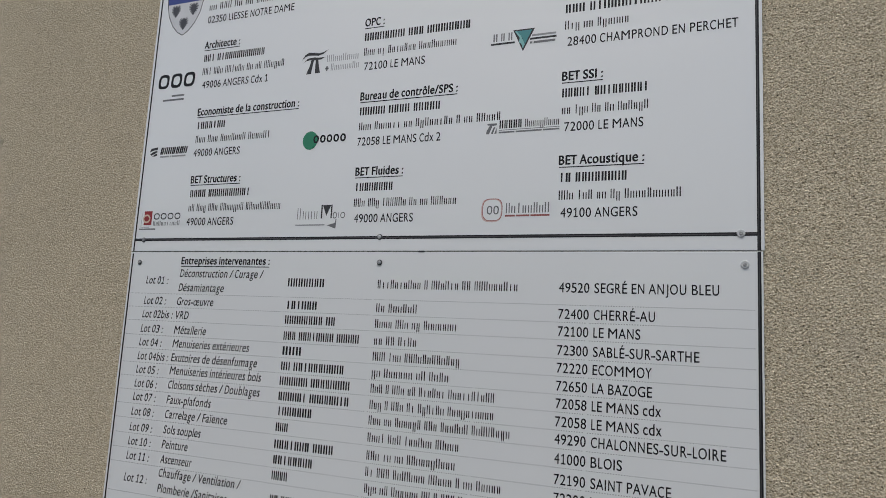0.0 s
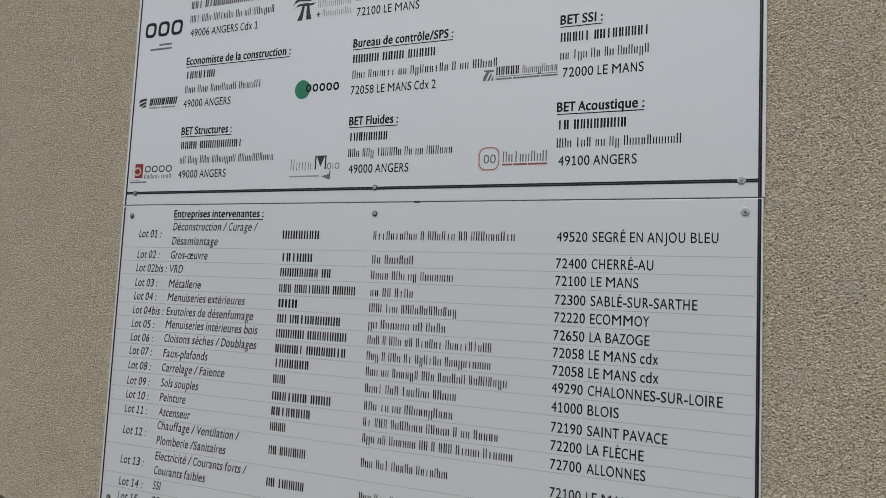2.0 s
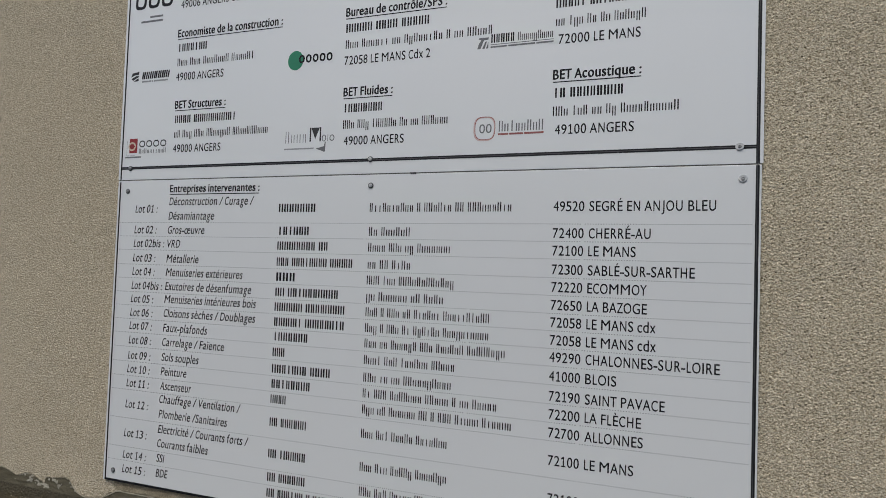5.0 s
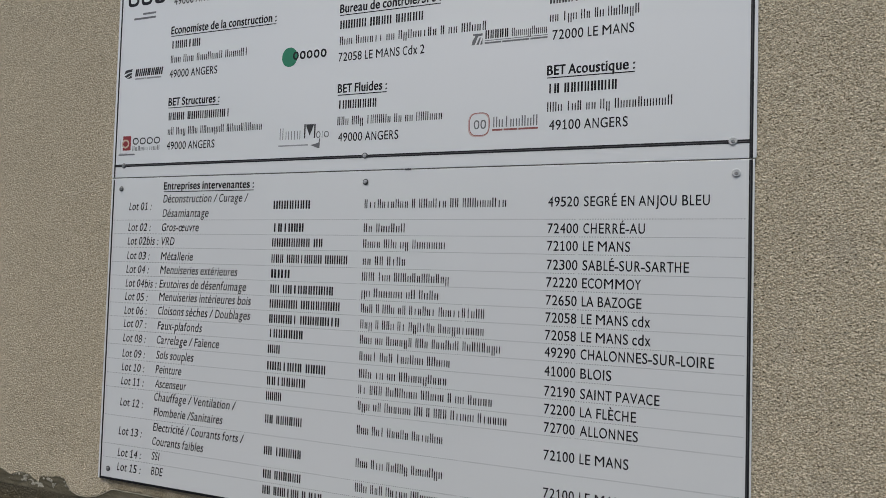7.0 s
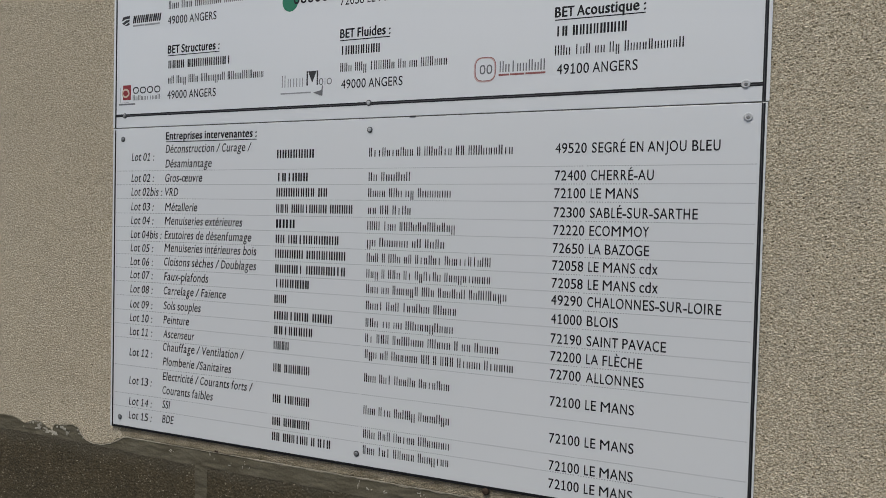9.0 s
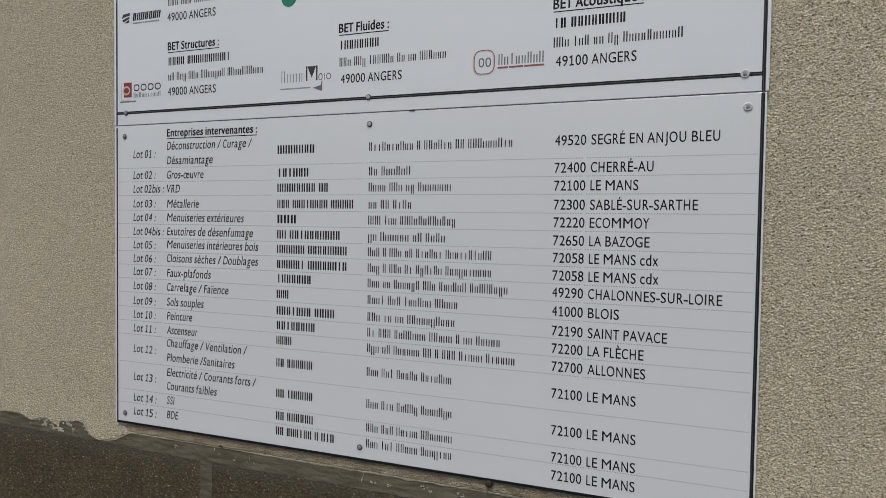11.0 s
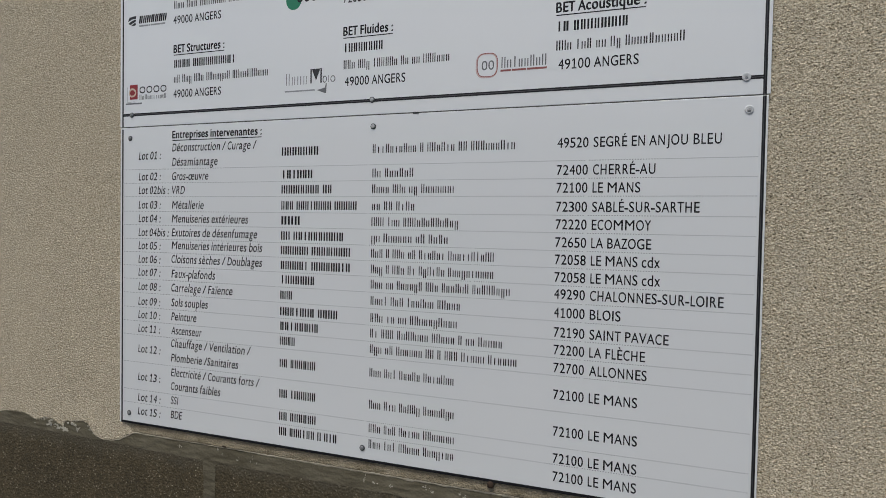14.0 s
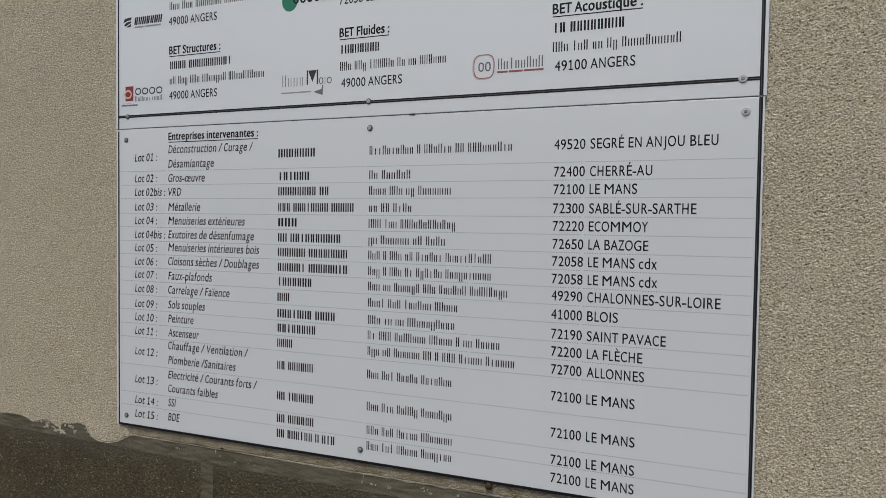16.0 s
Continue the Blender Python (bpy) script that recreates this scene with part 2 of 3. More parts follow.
UNIT_CAP, UNIT_X, UNIT_TALL = (max(y for _, y in outline(ch)[0]) for ch in "Hxl")
UNIT_STEM = max(x for x, _ in outline("l")[0]) - min(x for x, _ in outline("l")[0])
_made = {}


def bearing(ch):
    """Empty room left of and right of a character, in type sizes."""
    if ch in "AVWXYTvwxyZz/-":
        return 0.012, 0.012
    if ch in "HMNU":
        return 0.09, 0.09
    if ch in "hnmu":
        return 0.078, 0.075
    if ch in "BDEFKLPRbkpr":
        return 0.088, 0.032
    if ch in "dqJ":
        return 0.045, 0.08
    if ch in "ft":
        return 0.015, 0.012
    return 0.045, 0.045


def glyph(ch, bold):
    """One character laid out in type sizes: points from the start of its advance, faces and the advance."""
    if (ch, bold) in _made:
        return _made[ch, bold]
    base = ch.translate(PLAIN)
    wide = WIDTH[base] * (1.03 if bold and not base.isdigit() else 1.0)
    if ch == " ":
        _made[ch, bold] = [], [], wide
        return _made[ch, bold]
    grow = TYPE_CAP / UNIT_CAP
    swell = 0.0 if base in "MWNV4A" else 0.005 if bold else 0.002
    if base == "1":
        # stem with a flag and a foot
        w = UNIT_STEM * grow
        c, h, f = wide / 2 + 0.012, TYPE_CAP, 0.100 if bold else 0.075
        pts = [(c - w / 2, f), (c + w / 2, f), (c + w / 2, h), (c - w / 2 + 0.01, h), (c - w / 2, h - 0.012), (c - 0.175, h - 0.10), (c - 0.15, h - 0.172), (c - w / 2, h - 0.115),
               (c - 0.165, 0), (c + 0.165, 0), (c + 0.165, f), (c - 0.165, f)]
        _made[ch, bold] = pts, [(0, 1, 2, 3, 4, 7), (4, 5, 6, 7), (8, 9, 10, 11)], wide
        return _made[ch, bold]
    pts, faces = outline(ch, swell)
    lo, hi = min(x for x, _ in pts), max(x for x, _ in pts)
    a, b = bearing(base)
    if base in "ilI:,.":
        k = grow
        a = (wide - (hi - lo) * k) / 2
    else:
        k = (wide - a - b) / (hi - lo)

    def rise(y):
        if base.isupper() or base.isdigit() or base in "/-:":
            return (y + swell) * TYPE_CAP / (UNIT_CAP + 2 * swell) if y > -0.02 - swell else y * grow
        y = (y + swell) * UNIT_X / (UNIT_X + 2 * swell)
        return y * TYPE_X / UNIT_X if y < UNIT_X else TYPE_X + (y - UNIT_X) * (TYPE_TALL - TYPE_X) / (UNIT_TALL - UNIT_X)

    _made[ch, bold] = [(a + (x - lo) * k, rise(y)) for x, y in pts], faces, wide
    return _made[ch, bold]


def lettering(text, x0, x1, z, parent, bold=False, italic=False, underline=False, cap=CAP, mat=None):
    """A printed line of words between x0 and x1 on the baseline z."""
    points, faces, x = [], [], 0.0
    for ch in text:
        pts, fs, wide = glyph(ch, bold)
        n = len(points)
        points += [(x + px + (0.17 * py if italic else 0.0), py) for px, py in pts]
        faces += [[n + v for v in f] for f in fs]
        x += wide
    lo, hi = min(p[0] for p in points), max(p[0] for p in points)
    k, up = (x1 - x0) / (hi - lo), cap / TYPE_CAP
    # the strokes are thickened by laying the words over themselves
    spread = ((STEM_BOLD if bold else STEM) - UNIT_STEM * TYPE_CAP / UNIT_CAP) / 2
    shifts = (-spread, 0.0, spread) if bold else (-spread, spread)
    bm = bmesh.new()
    for n, shift in enumerate(shifts):
        verts = [bm.verts.new((x0 + (px + shift - lo) * k, PRINT_Y - 0.00003 * n, z + (py + (0.012 if bold else 0.006) * (n - (len(shifts) - 1) / 2)) * up)) for px, py in points]
        for f in faces:
            bm.faces.new([verts[v] for v in f])
    ob = part("text_line", bm, mat or INK, parent)
    if underline:
        part("underline", add_box(bmesh.new(), x0, x1, PRINT_Y, PRINT_Y + 0.0002, z - 0.0050, z - 0.0034), INK, parent)
    return ob


def bars(letters, x0, x1, z, parent, bold=False, italic=False, cap=CAP, mat=None, fill=0.0):
    """A printed line that stays unlettered: plain upright bars in rows, one or two for each letter of a word; fine print is one bar a word."""
    rng = random.Random(round(x0 * 1000) * 7919 + round(z * 10000))
    gap = 0.55
    unit = (x1 - x0) / (sum(letters) + gap * (len(letters) - 1))
    x, bm, lean = x0, bmesh.new(), 0.17 if italic else 0.0
    for n in letters:
        if cap < 0.008:
            add_quad(bm, x, x + n * unit, z + 0.08 * cap, z + 0.80 * cap, lean=lean)
        else:
            for k in range(n):
                mid = x + (k + 0.5) * unit
                tall = bold or (k == 0 and n > 2) or n == 1 or rng.random() < 0.22
                foot = -0.26 * cap if not bold and not tall and rng.random() < 0.07 else 0.0
                top = (1.0 if tall else TYPE_X / TYPE_CAP) * cap
                w = unit * (fill or (0.28 if bold else 0.212)) * rng.uniform(0.88, 1.12)
                reach = unit * rng.uniform(0.20, 0.27)
                for side in (0,) if rng.random() < 0.08 else (-1, 1):
                    add_quad(bm, mid + side * reach - w / 2, mid + side * reach + w / 2, z + foot, z + top, lean=lean)
        x += (n + gap) * unit
    return part("text_line", bm, mat or INK, parent)


# ---- the wall ----
def smooth_field(nx, nz, step, seed, wide, high, cut_at=0.0):
    """A random height field with grains about wide x high metres, from -1 to 1."""
    rng = np.random.default_rng(seed)
    f = np.fft.rfft2(rng.standard_normal((nz, nx)))
    kz, kx = np.fft.fftfreq(nz, step)[:, None], np.fft.rfftfreq(nx, step)[None, :]
    f *= np.exp(-((kx * wide) ** 2 + (kz * high) ** 2) * 2.2)
    if cut_at:
        f *= 1 - np.exp(-(kx ** 2 + kz ** 2) * cut_at ** 2)     # leaves out swells longer than this
    h = np.fft.irfft2(f, s=(nz, nx))
    return h / h.std()


def sheet(name, x0, z0, nx, nz, step, depth, keep, mat):
    """A fine grid of cells on an upright wall: depth gives y for each point, keep says which cells stand."""
    xs, zs = x0 + step * np.arange(nx), z0 + step * np.arange(nz)
    gx, gz = np.meshgrid(xs, zs)
    idx = np.arange(nx * nz).reshape(nz, nx)
    a, b, c, d = idx[:-1, :-1][keep], idx[:-1, 1:][keep], idx[1:, 1:][keep], idx[1:, :-1][keep]
    quads = np.stack((a, b, c, d), 1)
    used, inverse = np.unique(quads, return_inverse=True)
    co = np.stack((gx.ravel()[used], depth.ravel()[used], gz.ravel()[used]), 1)
    me = bpy.data.meshes.new(name)
    me.vertices.add(len(co))
    me.vertices.foreach_set("co", co.ravel())
    me.loops.add(quads.size)
    me.loops.foreach_set("vertex_index", inverse.ravel().astype(np.int32))
    me.polygons.add(len(quads))
    me.polygons.foreach_set("loop_start", np.arange(0, quads.size, 4, dtype=np.int32))
    me.update(calc_edges=True)
    me.polygons.foreach_set("use_smooth", np.ones(len(quads), dtype=bool))
    me.materials.append(mat)
    return new(name, me)


WALL_Y = 0.0065        # mean face of the roughcast behind the boards
BAND_Y = 0.0073        # face of the mortar band under it


def ragged(x, seed, fine=1.0):
    """An uneven line, in metres, for each x."""
    return np.array([0.0016 * noise.noise((v * 38, seed, 0)) + fine * (0.0011 * noise.noise((v * 120, seed, 5)) + 0.0007 * noise.noise((v * 330, seed, 9))) for v in np.ravel(x)])


def lower_edge(x):
    """Height at which the roughcast ends above the mortar band: straight, broken away in one stretch."""
    x = np.ravel(x)
    base = np.interp(x, [-0.9, -0.385, -0.357, -0.31, -0.289, -0.263, -0.245, -0.231, -0.217, -0.206, -0.193, -0.178, -0.172, -0.143, -0.114, -0.104, -0.094, -0.081, -0.060, -0.036, -0.012, 0.0085, 0.023, 0.032, 2.0],
                     [0.972, 0.972, 0.978, 0.980, 0.977, 0.968, 0.9735, 0.979, 0.9775, 0.974, 0.968, 0.964, 0.975, 0.980, 0.982, 0.979, 0.968, 0.957, 0.9525, 0.9525, 0.958, 0.968, 0.9755, 0.9778, 0.9775])
    chip = np.exp(-((x + 0.175) / 0.085) ** 2)
    return base + ragged(x, 2.0) * (0.25 + 2.4 * chip)


def roughcast_wall():
    step, x0, z0 = 0.00096, -0.60, 0.93
    nx, nz = 2090, 1400
    grain = smooth_field(nx, nz, step, 3, 0.0017, 0.0016, 0.006)
    pits = smooth_field(nx, nz, step, 8, 0.0021, 0.0017, 0.008)
    lumps = smooth_field(nx, nz, step, 4, 0.006, 0.005, 0.02)
    clumps = smooth_field(nx, nz, step, 6, 0.0034, 0.0030, 0.012)
    swell = smooth_field(nx, nz, step, 5, 0.16, 0.16)
    relief = 0.00024 * np.tanh(clumps) + 0.00056 * np.tanh(grain * 0.9) - 0.0006 * np.clip(pits - 1.0, 0, 1.6) + 0.00010 * lumps + 0.0004 * np.clip(swell, -2, 2)
    # scattered small holes
    rng = np.random.default_rng(21)
    for cx, cz in zip(rng.integers(3, nx - 4, 5200), rng.integers(3, nz - 4, 5200)):
        relief[cz - 1:cz + 2, cx - 1:cx + 2] -= 0.0011 * rng.random()
        relief[cz, cx] -= 0.0008
    xs, zs = x0 + step * np.arange(nx), z0 + step * np.arange(nz)
    gx, gz = np.meshgrid(xs, zs)
    above = gz - lower_edge(xs)[None, :]
    # the coat rounds off into its lower lip
    lip = np.clip(1 - above / 0.0035, 0, 1)
    worn = np.clip(-gx / 0.05, 0, 1)
    smear = np.where(gx > 0, np.clip((1.003 - gz) / 0.008, 0, 1), 0)
    depth = WALL_Y - relief * (1 - 0.5 * lip) * (1 - 0.45 * smear) - 0.0012 * worn * np.clip(1 - above / 0.05, 0, 1) + 0.0018 * lip ** 2
    depth = np.where(above < 0, BAND_Y + 0.002, depth)
    show = (above > -step * 1.5) & ~((gx > 0.03) & (gx < 1.17) & (gz > 1.03))
    show &= ~((gx < -0.46) & (gz < 1.88)) & ~((gx > 0.5) & (gz > 2.07))
    keep = show[:-1, :-1] & show[1:, 1:] & show[:-1, 1:] & show[1:, :-1]
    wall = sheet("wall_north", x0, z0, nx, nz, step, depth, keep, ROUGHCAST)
    tagged(wall, "beige roughcast render with a coarse weathered grain", "wall", kind="structure")
    top, right = z0 + step * (nz - 1), x0 + step * (nx - 1)
    bm = bmesh.new()
    add_box(bm, x0, right, WALL_Y + 0.0035, 0.30, 0.985, top)
    add_box(bm, -5.0, 6.0, WALL_Y + 0.014, 0.30, 0.0, 0.985)
    add_box(bm, -5.0, x0, WALL_Y + 0.001, 0.30, 0.985, 4.2)
    add_box(bm, right, 6.0, WALL_Y + 0.001, 0.30, 0.985, 4.2)
    add_box(bm, x0, right, WALL_Y + 0.001, 0.30, top, 4.2)
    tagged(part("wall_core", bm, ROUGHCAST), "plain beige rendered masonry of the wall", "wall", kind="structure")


def foot_line(x):
    """Height at which the mortar band ends above the pebble-dashed panels."""
    return np.interp(x, [-0.06, 0.10], [0.9487, 0.9450]) + ragged(x, 11.0, 0.7)


def plinth():
    step = 0.0008
    lo, hi, zlo = -0.60, 0.95, 0.75
    nx, nz = int((hi - lo) / step) + 1, int((0.986 - zlo) / step) + 1
    xs, zs = lo + step * np.arange(nx), zlo + step * np.arange(nz)
    gx, gz = np.meshgrid(xs, zs)
    # trowelled mortar band along the top, and one upright joint
    trowel = 0.00035 * smooth_field(nx, nz, step, 31, 0.030, 0.008) + 0.00012 * smooth_field(nx, nz, step, 32, 0.004, 0.003)
    foot = foot_line(xs)[None, :]
    side = 0.0152 + 0.8 * ragged(zs, 17.0, 1.2)[:, None]
    laid = ((gz > foot) | (np.abs(gx - 0.2232) < side)) & (gz < lower_edge(xs)[None, :] + 0.004)
    keep = laid[:-1, :-1] & laid[1:, 1:]
    band = sheet("mortar_band", lo, zlo, nx, nz, step, BAND_Y - 0.0002 + np.clip(trowel, -0.0009, 0.0009), keep, MORTAR)
    tagged(band, "smooth grey mortar band, chipped, along the plinth's top", "trim", kind="structure")
    # brown smeared strip between the band and the boards; their shade darkens its colour
    fx, fz0 = int((1.30 - 0.004) / step) + 1, 0.966
    fn = int((1.0045 - fz0) / step) + 1
    xs2, zs2 = 0.004 + step * np.arange(fx), fz0 + step * np.arange(fn)
    hx, hz = np.meshgrid(xs2, zs2)
    smear = 0.00030 * smooth_field(fx, fn, step, 41, 0.012, 0.006) + (0.00022 + 0.00022 * np.clip((hx - 0.1) / 0.2, 0, 1)) * smooth_field(fx, fn, step, 42, 0.0019, 0.0016, 0.008)
    taper = np.clip((hx - 0.004) / 0.05, 0, 1)
    over = hz - (lower_edge(xs2) + 0.0005)[None, :]
    depth = WALL_Y - 0.0016 * taper + 0.0012 * (1 - taper) - np.clip(smear, -0.0009, 0.0009) + 0.0016 * np.clip(1 - over / 0.003, 0, 1) ** 2
    held = (over > 0) & (hz < 1.0045 + 0 * hx) & (hx + 1.2 * (hz - 0.985) > 0.018)
    fillet = sheet("shaded_fillet", 0.004, fz0, fx, fn, step, depth, held[:-1, :-1] & held[1:, 1:] & held[1:, :-1] & held[:-1, 1:], FILLET)
    tagged(fillet, "brown smeared mortar and render below the boards, their shade in its colour", "trim", kind="structure")
    step = 0.0015
    # pale bead of mortar where the coat meets the band
    bm, rows = bmesh.new(), []
    line = -0.098 + 0.002 * np.arange(744)
    for x, z in zip(line, lower_edge(line)):
        w = 0.0014 - 0.0007 * min(1, max(0, (0.0 - x) / 0.03)) - 0.0008 * min(1, max(0, (x - 0.10) / 0.12)) + 0.0004 * noise.noise((x * 60, 0, 0)) + 0.0003 * noise.noise((x * 210, 3, 0)) + 0.0016 * max(0, noise.noise((x * 22, 9, 0)) - 0.12) + 0.0006 * max(0, 0.25 - x) + 0.0013 * min(1, max(0, (x - 0.28) / 0.1)) * (1 + noise.noise((x * 45, 4, 2)))
        out = 0.0010 + 0.0005 * noise.noise((x * 90, 7, 0))
        rows.append([bm.verts.new(p) for p in ((x, BAND_Y + 0.002, z + w), (x, WALL_Y - 0.3 * out, z + w), (x, WALL_Y - out, z), (x, WALL_Y - 0.3 * out, z - w), (x, BAND_Y + 0.002, z - w))])
    for a, c in zip(rows, rows[1:]):
        for k in range(4):
            bm.faces.new((a[k], a[k + 1], c[k + 1], c[k]))
    tagged(part("mortar_bead", bm, PALE_MORTAR), "thin pale mortar bead above the plinth band", "trim", kind="structure")
    # the pebble-dashed fields on both sides of the joint
    for a, e, seed in ((lo, 0.2222, 11), (0.2237, hi, 12)):
        px, pz = int((e - a) / step) + 1, int((0.953 - zlo) / step) + 1
        h = smooth_field(px, pz, step, seed, 0.0029, 0.0026, 0.010)
        broad = smooth_field(px, pz, step, seed + 3, 0.05, 0.05)
        depth = BAND_Y + 0.0006 - 0.0007 * np.tanh(h) + 0.00025 * broad
        # sinks away under the mortar
        ax, az = a + step * np.arange(px), zlo + step * np.arange(pz)
        under = np.clip((az[:, None] - foot_line(ax)[None, :] - 0.0008) / 0.002, 0, 1)
        under = np.maximum(under, np.clip((0.0135 - np.abs(ax - 0.2232))[None, :] / 0.002, 0, 1) + 0 * under)
        depth = depth + 0.002 * under
        ob = sheet("plinth_panel", a, zlo, px, pz, step, depth, np.ones((pz - 1, px - 1), dtype=bool), PEBBLE)
        tagged(ob, "dark brown pebble-dashed plinth panel with fine light chips", "plinth", kind="structure")
    bm = bmesh.new()
    add_box(bm, -5.0, lo, BAND_Y + 0.001, 0.025, 0.0, 0.944)
    add_box(bm, lo, hi, BAND_Y + 0.002, 0.025, 0.0, zlo)
    add_box(bm, hi, 6.0, BAND_Y + 0.001, 0.025, 0.0, 0.944)
    tagged(part("plinth", bm, PEBBLE), "dark brown pebble-dashed lower plinth of the wall", "plinth", kind="structure")
    bm = bmesh.new()
    add_box(bm, -5.0, lo, BAND_Y, 0.025, 0.944, 0.981)
    add_box(bm, hi, 6.0, BAND_Y, 0.025, 0.944, 0.981)
    tagged(part("mortar_trim", bm, MORTAR), "smooth grey mortar band along the plinth's top", "trim", kind="structure")


def mortar_crumbs():
    """Broken whitish crumbs that cling to the torn edge of the coat."""
    rng = random.Random(5)
    bm = bmesh.new()
    flakes = [(-0.150, 0.9745, 0.0055, 0.0032), (-0.1415, 0.9715, 0.0040, 0.0030), (-0.1355, 0.9630, 0.0030, 0.0056), (-0.164, 0.9735, 0.0026, 0.0026), (-0.104, 0.974, 0.0026, 0.0020), (-0.098, 0.967, 0.0040, 0.0022), (-0.088, 0.960, 0.0044, 0.0018),
              (-0.275, 0.9755, 0.0060, 0.0016), (-0.257, 0.971, 0.0050, 0.0018), (-0.247, 0.9725, 0.0030, 0.0018)]
    # a crumbly patch that runs down from the coat
    for _ in range(26):
        f = rng.random()
        flakes.append((-0.232 + 0.062 * f + rng.gauss(0, 0.004), 0.9745 - 0.0165 * f + rng.gauss(0, 0.0030), rng.uniform(0.0030, 0.0065), rng.uniform(0.0016, 0.0036)))
    flakes += [(-0.285 + 0.20 * rng.random(), 0.959 + 0.010 * rng.random(), 0.0010, 0.0009) for _ in range(9)]
    # pale splashes and short drips on the band
    for x, z, n, run in ((0.150, 0.965, 5, 0.5), (0.247, 0.966, 3, 2.2), (0.2915, 0.960, 3, 0.8), (0.325, 0.964, 3, 2.0), (0.338, 0.957, 2, 2.0), (0.571, 0.962, 5, 2.0), (0.588, 0.961, 6, 0.6), (0.622, 0.960, 12, 0.7), (0.690, 0.967, 5, 0.9), (0.701, 0.963, 5, 0.9), (0.750, 0.967, 4, 0.8), (0.760, 0.963, 4, 0.6)):
        flakes += [(x + rng.gauss(0, 0.003), z + rng.gauss(0, 0.0022) * run, rng.uniform(0.0006, 0.0019) / max(1, run), rng.uniform(0.0006, 0.0014) * max(1, run)) for _ in range(n)]
    for x, z, rx, rz in flakes:
        seed, rings = rng.random() * 50, []
        for grow, out in ((1.0, 0.0008), (0.95, -0.0006), (0.55, -0.0009)):
            ring = []
            for k in range(18):
                a = 2 * math.pi * k / 18
                f = grow * (1.0 + 0.75 * noise.noise((1.6 * math.cos(a), 1.6 * math.sin(a), seed)) + 0.18 * rng.uniform(-1, 1))
                ring.append(bm.verts.new((x + rx * f * math.cos(a), BAND_Y + out + 0.0002 * rng.uniform(-1, 1), z + rz * f * math.sin(a))))
            rings.append(ring)
        for inner, outer in zip(rings[1:], rings):
            for k in range(18):
                bm.faces.new((outer[k], outer[(k + 1) % 18], inner[(k + 1) % 18], inner[k]))
        bm.faces.new(rings[-1])
    tagged(part("mortar_crumbs", bm, CRUMB), "whitish mortar flakes clinging to the plinth band", "crumbs", kind="stuff")


roughcast_wall()
plinth()
mortar_crumbs()
bm = bmesh.new()
add_quad(bm, -400, 400, -400, 400)
bmesh.ops.transform(bm, matrix=Matrix.Rotation(radians(-90), 4, "X"), verts=bm.verts)
ground = tagged(part("ground", bm, ASPHALT), "dark grey asphalt ground along the wall", "ground", kind="structure")
ground.location.z = 0.0
# unseen wall, added to block low sky light and darken the boards' reflections
bm = bmesh.new()
add_box(bm, -14, 18, -9.6, -9.0, 0.0, 3.4)
tagged(part("unseen_screen_wall", bm, ROUGHCAST), "plain unseen wall added opposite to screen low sky light", "wall", kind="structure")


# ---- the two boards ----
def board(label, x0, x1, z0, z1):
    root = tagged(new("site_sign"), label, "sign", group="site sign boards")
    part("board", add_box(bmesh.new(), x0, x1, 0.0, 0.0050, z0, z1, 0.0005), BOARD, root)
    return root


def screw(x, z, parent, washer=True, metal=None):
    """A low round-headed screw with a sunk drive, on a flat dark washer or on a pale cap."""
    bm = bmesh.new()
    r = 0.0034 if not washer else 0.0026
    add_lathe(bm, (x, z), [(r, -0.0010), (r, -0.0022), (r * 0.88, -0.0030), (r * 0.62, -0.0034), (r * 0.42, -0.0034), (r * 0.36, -0.0020)])
    s = part("screw", bm, metal or (ZINC if washer else STEEL), parent)
    if washer:
        w = 0.0060
        part("washer", add_lathe(bmesh.new(), (x, z), [(w, 0.0), (w, -0.0012), (w * 0.85, -0.0021), (w * 0.62, -0.0017), (w * 0.5, -0.0012)]), CAP_GREY, s)
    else:
        w = 0.0052
        part("washer", add_lathe(bmesh.new(), (x, z), [(w, 0.0), (w, -0.0009), (w * 0.9, -0.0014), (w * 0.6, -0.0014)]), DARK_STEEL, s)
    return s


upper = board("white upper site sign board with printed project partners", -0.0064, 1.2044, 1.6078, 2.41)
lower = board("white lower site sign board listing the building trades", -0.0054, 1.2024, 0.9985, 1.6060)


def strip(name, parent, x0, x1, z0, z1, mat=INK, label=""):
    b = bmesh.new()
    add_quad(b, x0, x1, z0, z1)
    return part(name, b, mat, parent, label)


# black frame lines; on the far side and under the partners a double line with a dark grey core
for root, zlo, zhi, far in ((upper, 1.6079, 2.405, 1.6079), (lower, 1.0032, 1.6032, 1.6056)):
    strip("frame_line", root, -0.0008, 0.0028, zlo, zhi)
    zhi = max(zhi, far)
    strip("frame_line", root, 1.1948, 1.1966, zlo, zhi)
    strip("frame_core", root, 1.1966, 1.1972, zlo, zhi, FRAME_GREY)
    strip("frame_line", root, 1.1972, 1.1997, zlo, zhi)
strip("frame_line", upper, 0.0028, 1.1948, 1.6292, 1.6315)
strip("frame_core", upper, 0.0028, 1.1948, 1.6315, 1.6325, FRAME_GREY)
strip("frame_line", upper, 0.0028, 1.1948, 1.6325, 1.6347)
strip("frame_line", lower, -0.0010, 1.2002, 0.9986, 1.0032)
part("seam_tape", add_box(bmesh.new(), 0.656, 0.667, -0.0012, 0.001, 1.6052, 1.6080, 0.0003), CORE, lower, "scrap of black tape in the joint")
